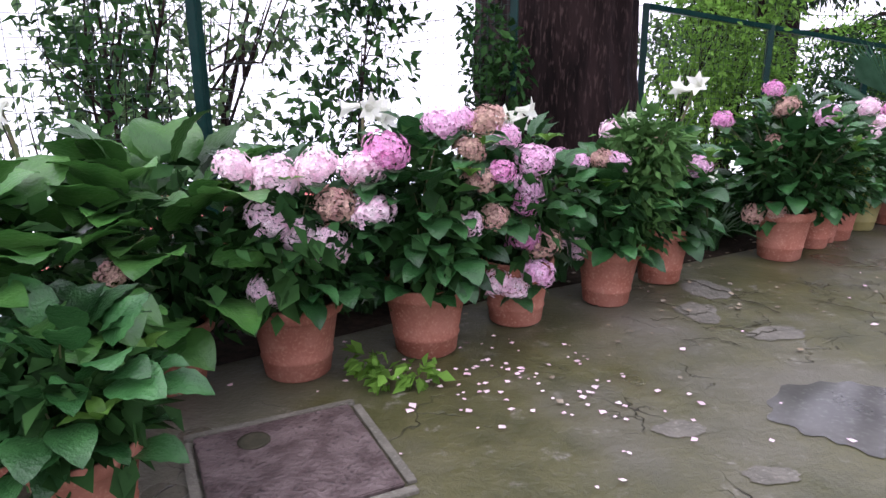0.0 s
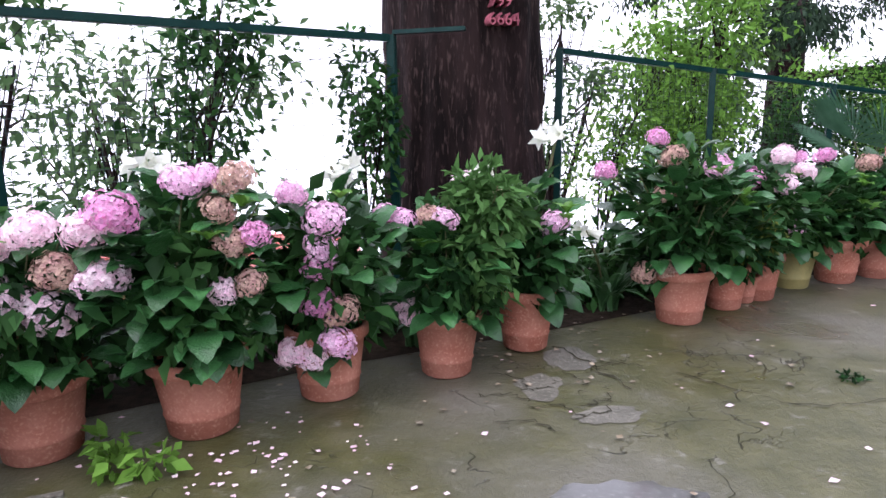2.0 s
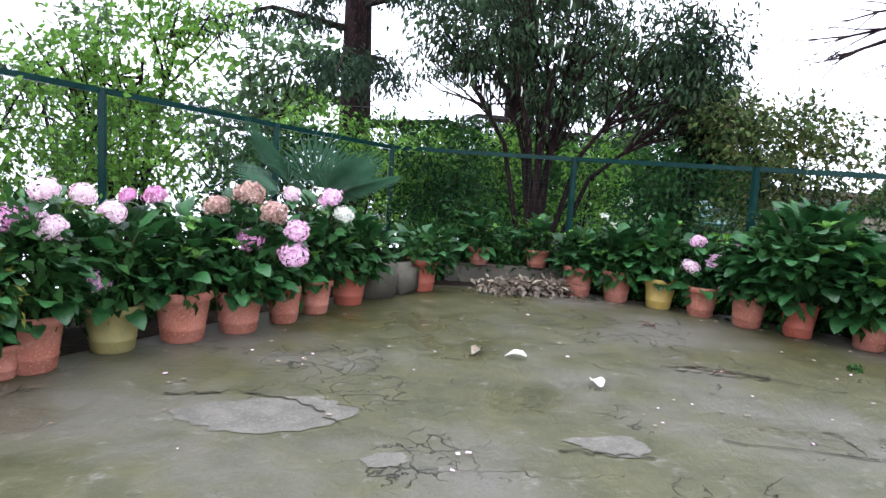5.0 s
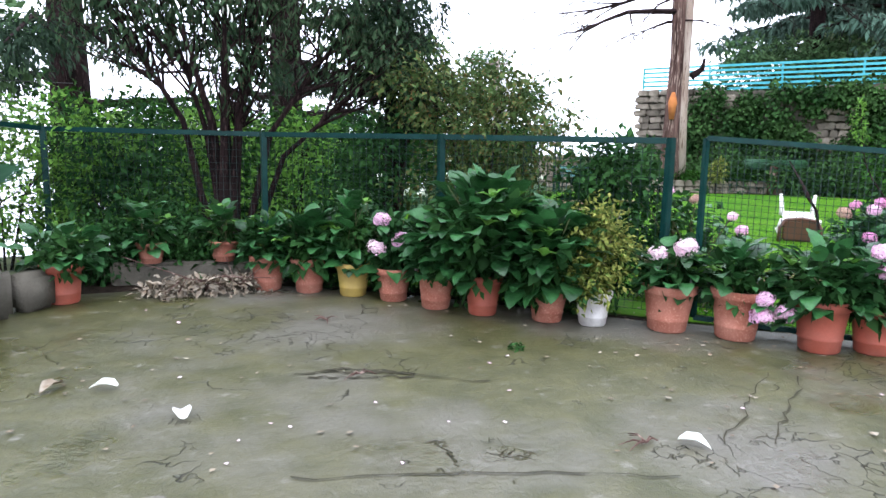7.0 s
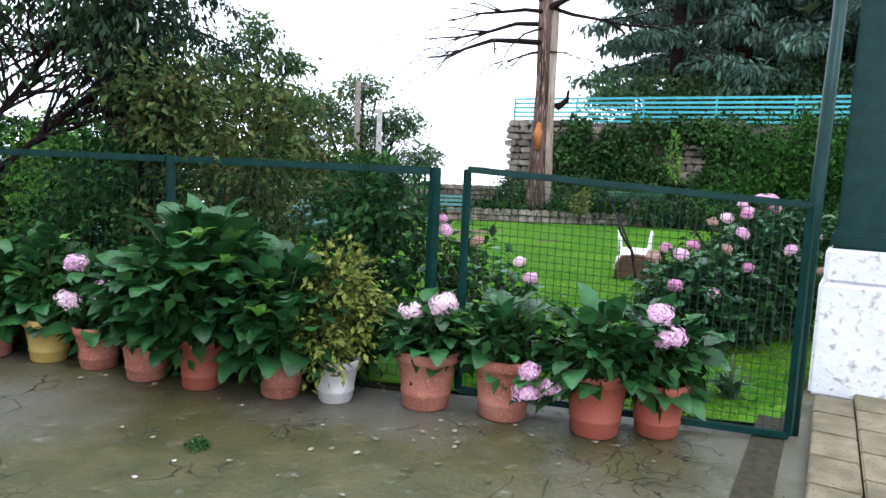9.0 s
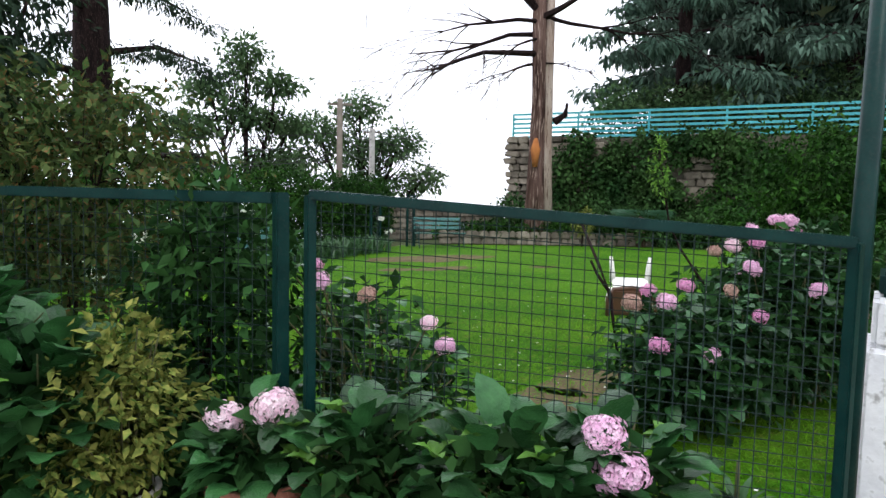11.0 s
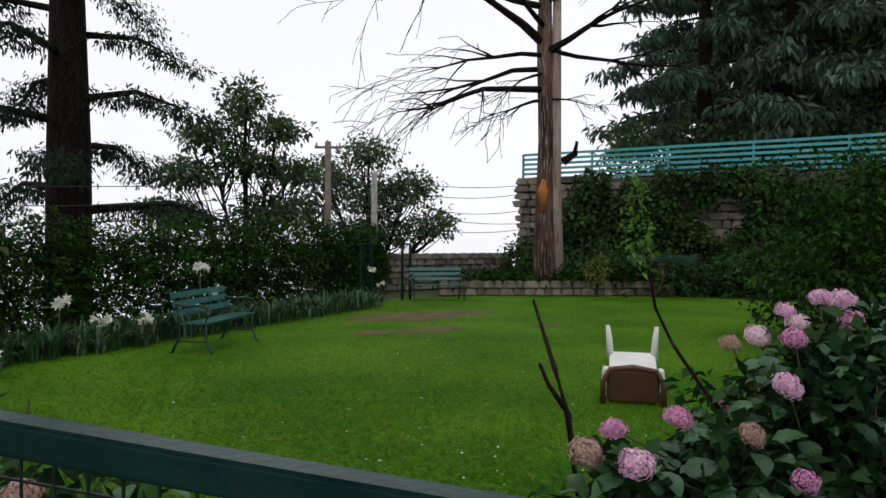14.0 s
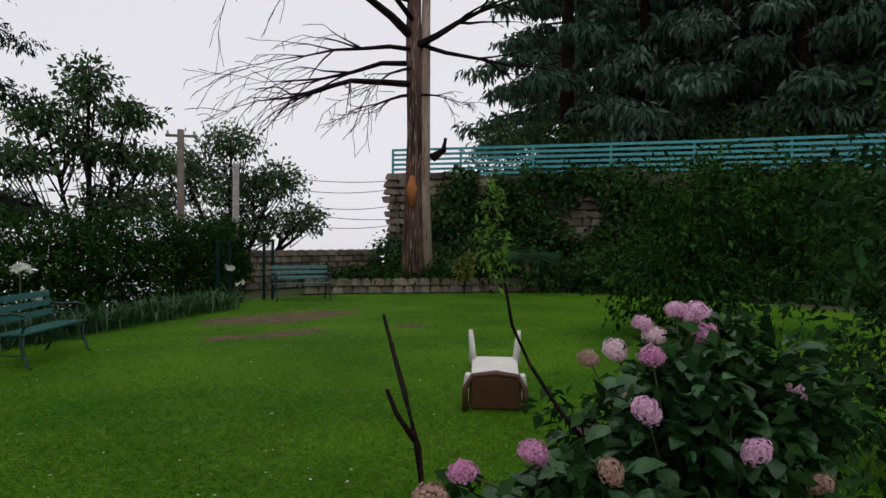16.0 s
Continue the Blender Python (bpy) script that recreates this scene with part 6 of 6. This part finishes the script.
pm2 = empty("small_palm", "small palm at the foot of the stone wall", "palm", pose(25.0, 16.1, 0))
part("trunk", tube([(0, 0, 0), (0, 0, 0.5), (0, 0, 0.95)], (0.16, 0.15, 0.12), 10, 0.2), DEADBARK, pm2)
for kk in range(9):
    a = kk * 0.7
    fan_leaf(pm2, Vector((math.cos(a) * 0.15, math.sin(a) * 0.15, 1.0)), (math.cos(a), math.sin(a), 0.15), 0.95, 16)


# ---- poles, lamps, wires ----
def pole(x, y, z0, z1, r, mat, label):
    root = empty("utility_pole", label, "pole", pose(x, y, z0))
    part("shaft", tube([(0, 0, -0.5), (0, 0, z1 - z0)], (r, r * 0.8), 12), mat, root)
    part("cross_arm", boxed((0.7, 0.06, 0.06), pose(0, 0, z1 - z0 - 0.15, 0, 0, -30), 0.005), RUSTPOLE, root)
    for s in (-0.3, 0, 0.3):
        part("insulator", lathe([(0.02, 0), (0.035, 0.02), (0.02, 0.05), (0.03, 0.07), (0.01, 0.10)], 10), SILVER, root).matrix_basis = pose(s * 0.87, -s * 0.5, z1 - z0 - 0.12)


pole(16.2, 19.62, -1.0, 4.15, 0.10, RUSTPOLE, "weathered brown utility pole behind the hedge")
pole(20.64, 25.98, -3.0, 4.1, 0.14, CONCRETE, "grey concrete utility pole with cables")


def cable(a, b, sag, r, label="thin black overhead cable"):
    a, b = Vector(a), Vector(b)
    pts = [a.lerp(b, t / 14) - Vector((0, 0, sag * 4 * (t / 14) * (1 - t / 14))) for t in range(15)]
    tagged(part("cable", tube(pts, [r] * 15, 4), CABLE), label, "cable", group="overhead cables")


for z, dz, sag in ((4.0, 0.0, 0.25), (3.7, 0.0, 0.35), (3.4, -0.3, 0.45), (3.0, -0.4, 0.3), (2.6, -0.2, 0.4)):
    cable((20.64, 25.98, z), (25.0, 22.3, z - 0.4 + dz), sag, 0.014)
    cable((20.64, 25.98, z), (16.2, 19.62, z - 0.1), 0.25, 0.012)
for z, s in ((3.2, 0.4), (2.9, 0.5), (2.65, 0.6), (2.45, 0.4)):
    cable((16.2, 19.62, z), (2.0, 18.0, z - 0.35), s, 0.012)
cable((20.64, 25.98, 3.3), (8.0, 27.0, 2.4), 0.6, 0.013)
for z in (2.6, 2.3, 2.05):
    cable((-12, 6, z - 0.8), (-0.9, 9.8, z), 0.3, 0.008)
    cable((-0.9, 9.8, z), (4.6, 14.0, z - 0.3), 0.2, 0.008)
lp = empty("street_lamp", "silver painted ornate lamp post beyond the fence", "lamp", pose(-0.97, 10.7, -2.5))
part("shaft", tube([(0, 0, -0.5), (0, 0, 3.2), (0, 0, 5.9)], (0.07, 0.05, 0.025), 10), SILVER, lp)
for z in (4.35, 5.0):
    part("collar", lathe([(0.03, z - 0.1), (0.12, z), (0.15, z + 0.06), (0.06, z + 0.12), (0.03, z + 0.16)], 12), SILVER, lp)
    for s in (-1, 1):
        part("lantern", lathe([(0.02, 0), (0.05, 0.03), (0.055, 0.12), (0.02, 0.16)], 10), SILVER, lp).matrix_basis = pose(s * 0.2, 0, z - 0.05)

# ---- roofs below ----
def house(x, y, z, sx, sy, label):
    root = empty("house", label, "house", pose(x, y, z, 0, 0, 25))
    part("wall", boxed((sx, sy, 3), pose(0, 0, 0.0)), PLASTER, root)
    bm = bmesh.new()
    vs = [bm.verts.new(p) for p in ((-sx * 0.56, -sy * 0.6, 1.4), (sx * 0.56, -sy * 0.6, 1.4), (sx * 0.56, sy * 0.6, 1.4), (-sx * 0.56, sy * 0.6, 1.4), (-sx * 0.5, 0, 2.6), (sx * 0.5, 0, 2.6))]
    for f in ((0, 1, 5, 4), (2, 3, 4, 5), (0, 4, 3), (1, 2, 5), (3, 2, 1, 0)):
        bm.faces.new([vs[i] for i in f])
    rf = part("roof", bm, ROOFRED, root, "red sheet metal roof")
    for i in range(12):
        t = -0.54 + 1.08 * i / 11
        part("seam", bar(bmesh.new(), (t * sx, -sy * 0.6, 1.42), (t * sx * 0.92, 0, 2.62), 0.05, 0.05), ROOFRED, rf)


house(-7.6, 11.8, -3.7, 6, 5, "white house with a red sheet metal roof below the terrace")
house(-3.3, 16.5, -5.2, 5, 5, "white house with a red metal roof further down the slope")

# ---- litter, stones, weeds, petals ----
for i, (x, y, s) in enumerate(((4.12, 7.1, 0.19), (4.42, 7.34, 0.16))):
    bm = boxed((s * 2, s * 1.5, s * 2), pose(0, 0, s * 0.95), 0.05)
    for v in bm.verts:
        v.co += Vector((noise.noise(v.co * 6), noise.noise(v.co * 6 + Vector((4, 0, 0))), noise.noise(v.co * 5))) * 0.035
    r = tagged(smooth(part("stone_block", bm, MORTAR)), "rough grey stone block at the terrace edge", "stone")
    r.matrix_basis = pose(x, y, 0, 0, 0, 20 + 40 * i)
blobs = [((5.35 + 0.12 * i, 7.42 + 0.05 * math.sin(i), 0.07), (0.16, 0.2, 0.09)) for i in range(9)]
tagged(part("leaf_litter", leaf_cloud(blobs, 700, 0.09, DEADLEAF, 30, 2.2, 0.2, 0.1)), "heap of dry curled leaves in the corner", "leaf litter", kind="stuff")
ledge = tagged(part("stone_ledge", boxed((1.5, 0.26, 0.24), pose(5.75, 8.0, 0.10, 0, 0, -12), 0.03), MORTAR), "low stone ledge behind the leaf litter", "ledge", kind="structure")
for x, y in ((5.35, 7.98), (6.0, 7.86)):
    potted(x, y, 0.14, 0.2, TERRACOTTA, "old terracotta pot on the stone ledge", (0.2, 0.5), leaves=16, seed=int(x * 100), base=0.22)
lines = []
for i in range(8):
    b = Vector((5.4 + 0.12 * i, 7.35, 0.03))
    lines.append(((b, b + Vector((rr.uniform(-0.3, 0.3), -0.05, 0.15)), b + Vector((rr.uniform(-0.6, 0.6), -0.1, rr.uniform(0.0, 0.4)))), (0.007, 0.006, 0.003)))
tagged(part("dry_twigs", mesh_from(*tubes(lines, 4), DEADBARK)), "dry brown twigs lying on the leaf litter", "twigs", kind="stuff")


def scatter(name, label, spots, mat, size, seed, category):
    rng = random.Random(seed)
    verts, faces = [], []
    for cx, cy, sx, sy, n in spots:
        for _ in range(n):
            c = Vector((rng.gauss(cx, sx), rng.gauss(cy, sy), 0.009))
            s = size * rng.uniform(0.5, 1.3)
            a = rng.uniform(0, 6.28)
            b = len(verts)
            for k in range(4):
                r = s * rng.uniform(0.6, 1.1)
                verts.append(c + Vector((math.cos(a + k * 1.57) * r, math.sin(a + k * 1.57) * r, rng.uniform(0, 0.4) * s)))
            faces.append((b, b + 1, b + 2, b + 3))
    tagged(part(name, mesh_from(verts, faces, mat)), label, category, kind="stuff")


scatter("fallen_petals", "fallen pale pink petals on the wet floor", [(-0.35, 1.75, 0.3, 0.22, 90), (0.2, 1.6, 0.5, 0.5, 22), (1.5, 2.8, 1.0, 0.6, 16), (4.2, 4.2, 1.4, 1.2, 20), (7.4, 4.2, 1.0, 0.6, 14)], PALE, 0.017, 31, "petals")
scatter("fallen_leaves", "small brown fallen leaves and crumbs", [(0.9, 3.4, 0.4, 0.3, 26), (0.2, 2.4, 0.5, 0.4, 20), (3, 4.6, 1.4, 0.9, 30), (6, 5.6, 1.4, 0.8, 40), (7.6, 3.4, 0.9, 0.5, 30), (8.6, 4.5, 0.7, 0.4, 30), (0.75, 3.95, 0.25, 0.2, 40), (0.2, 3.2, 0.3, 0.25, 40), (1.6, 4.9, 0.35, 0.35, 40), (3.0, 6.3, 0.5, 0.5, 40), (6.0, 7.3, 0.5, 0.2, 60), (7.4, 6.6, 0.4, 0.4, 50), (8.6, 5.2, 0.35, 0.35, 60), (9.4, 4.3, 0.3, 0.3, 40)], DEADLEAF, 0.02, 32, "leaves")
scatter("lawn_clover", "white clover flowers and petals on the lawn", [(11.5, 7.5, 1.2, 1.5, 60), (13, 9, 2, 2, 60), (16, 12, 2, 2, 30)], WHITEP, 0.014, 33, "clover")
for i, (x, y) in enumerate(((5.28, 4.48), (5.0, 5.1), (4.72, 5.28), (7.35, 3.29))):
    me = big_leaf(0.15, 0.09, WHITEP if i != 2 else DEADLEAF, 0.5)
    o = tagged(part("fallen_flower", me), "withered white flower lying on the floor", "flower")
    o.matrix_basis = pose(x, y, 0.02, 4, 0, i * 70)
tuft = tagged(part("moss_tuft", leaf_cloud([((2.144, 3.317, 0.012), (0.05, 0.05, 0.02))], 120, 0.03, SHRUB, 34)), "small dark tuft of moss on the floor", "moss", kind="stuff")
for i, (x, y) in enumerate(((-0.98, 1.72), (-0.86, 1.62), (-0.72, 1.66))):
    w = empty("weed", "small leafy weed growing from a floor crack", "weed", pose(x, y, 0))
    part("foliage", leaf_cloud([((0, 0, 0.06), (0.07, 0.07, 0.05))], 40, 0.07, BRIGHT_SHRUB, 500 + i, 1.6), None, w)
for i, (x, y, n) in enumerate(((7.2, 3.34, 9), (6.48, 6.07, 12), (6.3, 4.78, 5))):
    lines = []
    for k in range(n):
        a = rr.uniform(0, 6.28)
        d = Vector((math.cos(a), math.sin(a), 0)) * rr.uniform(0.04, 0.16)
        lines.append((((x, y, 0.012), (x + d.x * 0.5, y + d.y * 0.5, 0.03), (x + d.x, y + d.y, 0.012)), (0.005, 0.004, 0.002)))
    tagged(part("fallen_twig", mesh_from(*tubes(lines, 4), DEADBARK)), "dry fallen twigs lying on the damp concrete", "twigs", kind="stuff")
tagged(part("moss_tuft", leaf_cloud([((7.45, 4.84, 0.012), (0.06, 0.05, 0.03))], 120, 0.03, SHRUB, 35)), "small dark tuft of moss on the floor", "moss", kind="stuff")
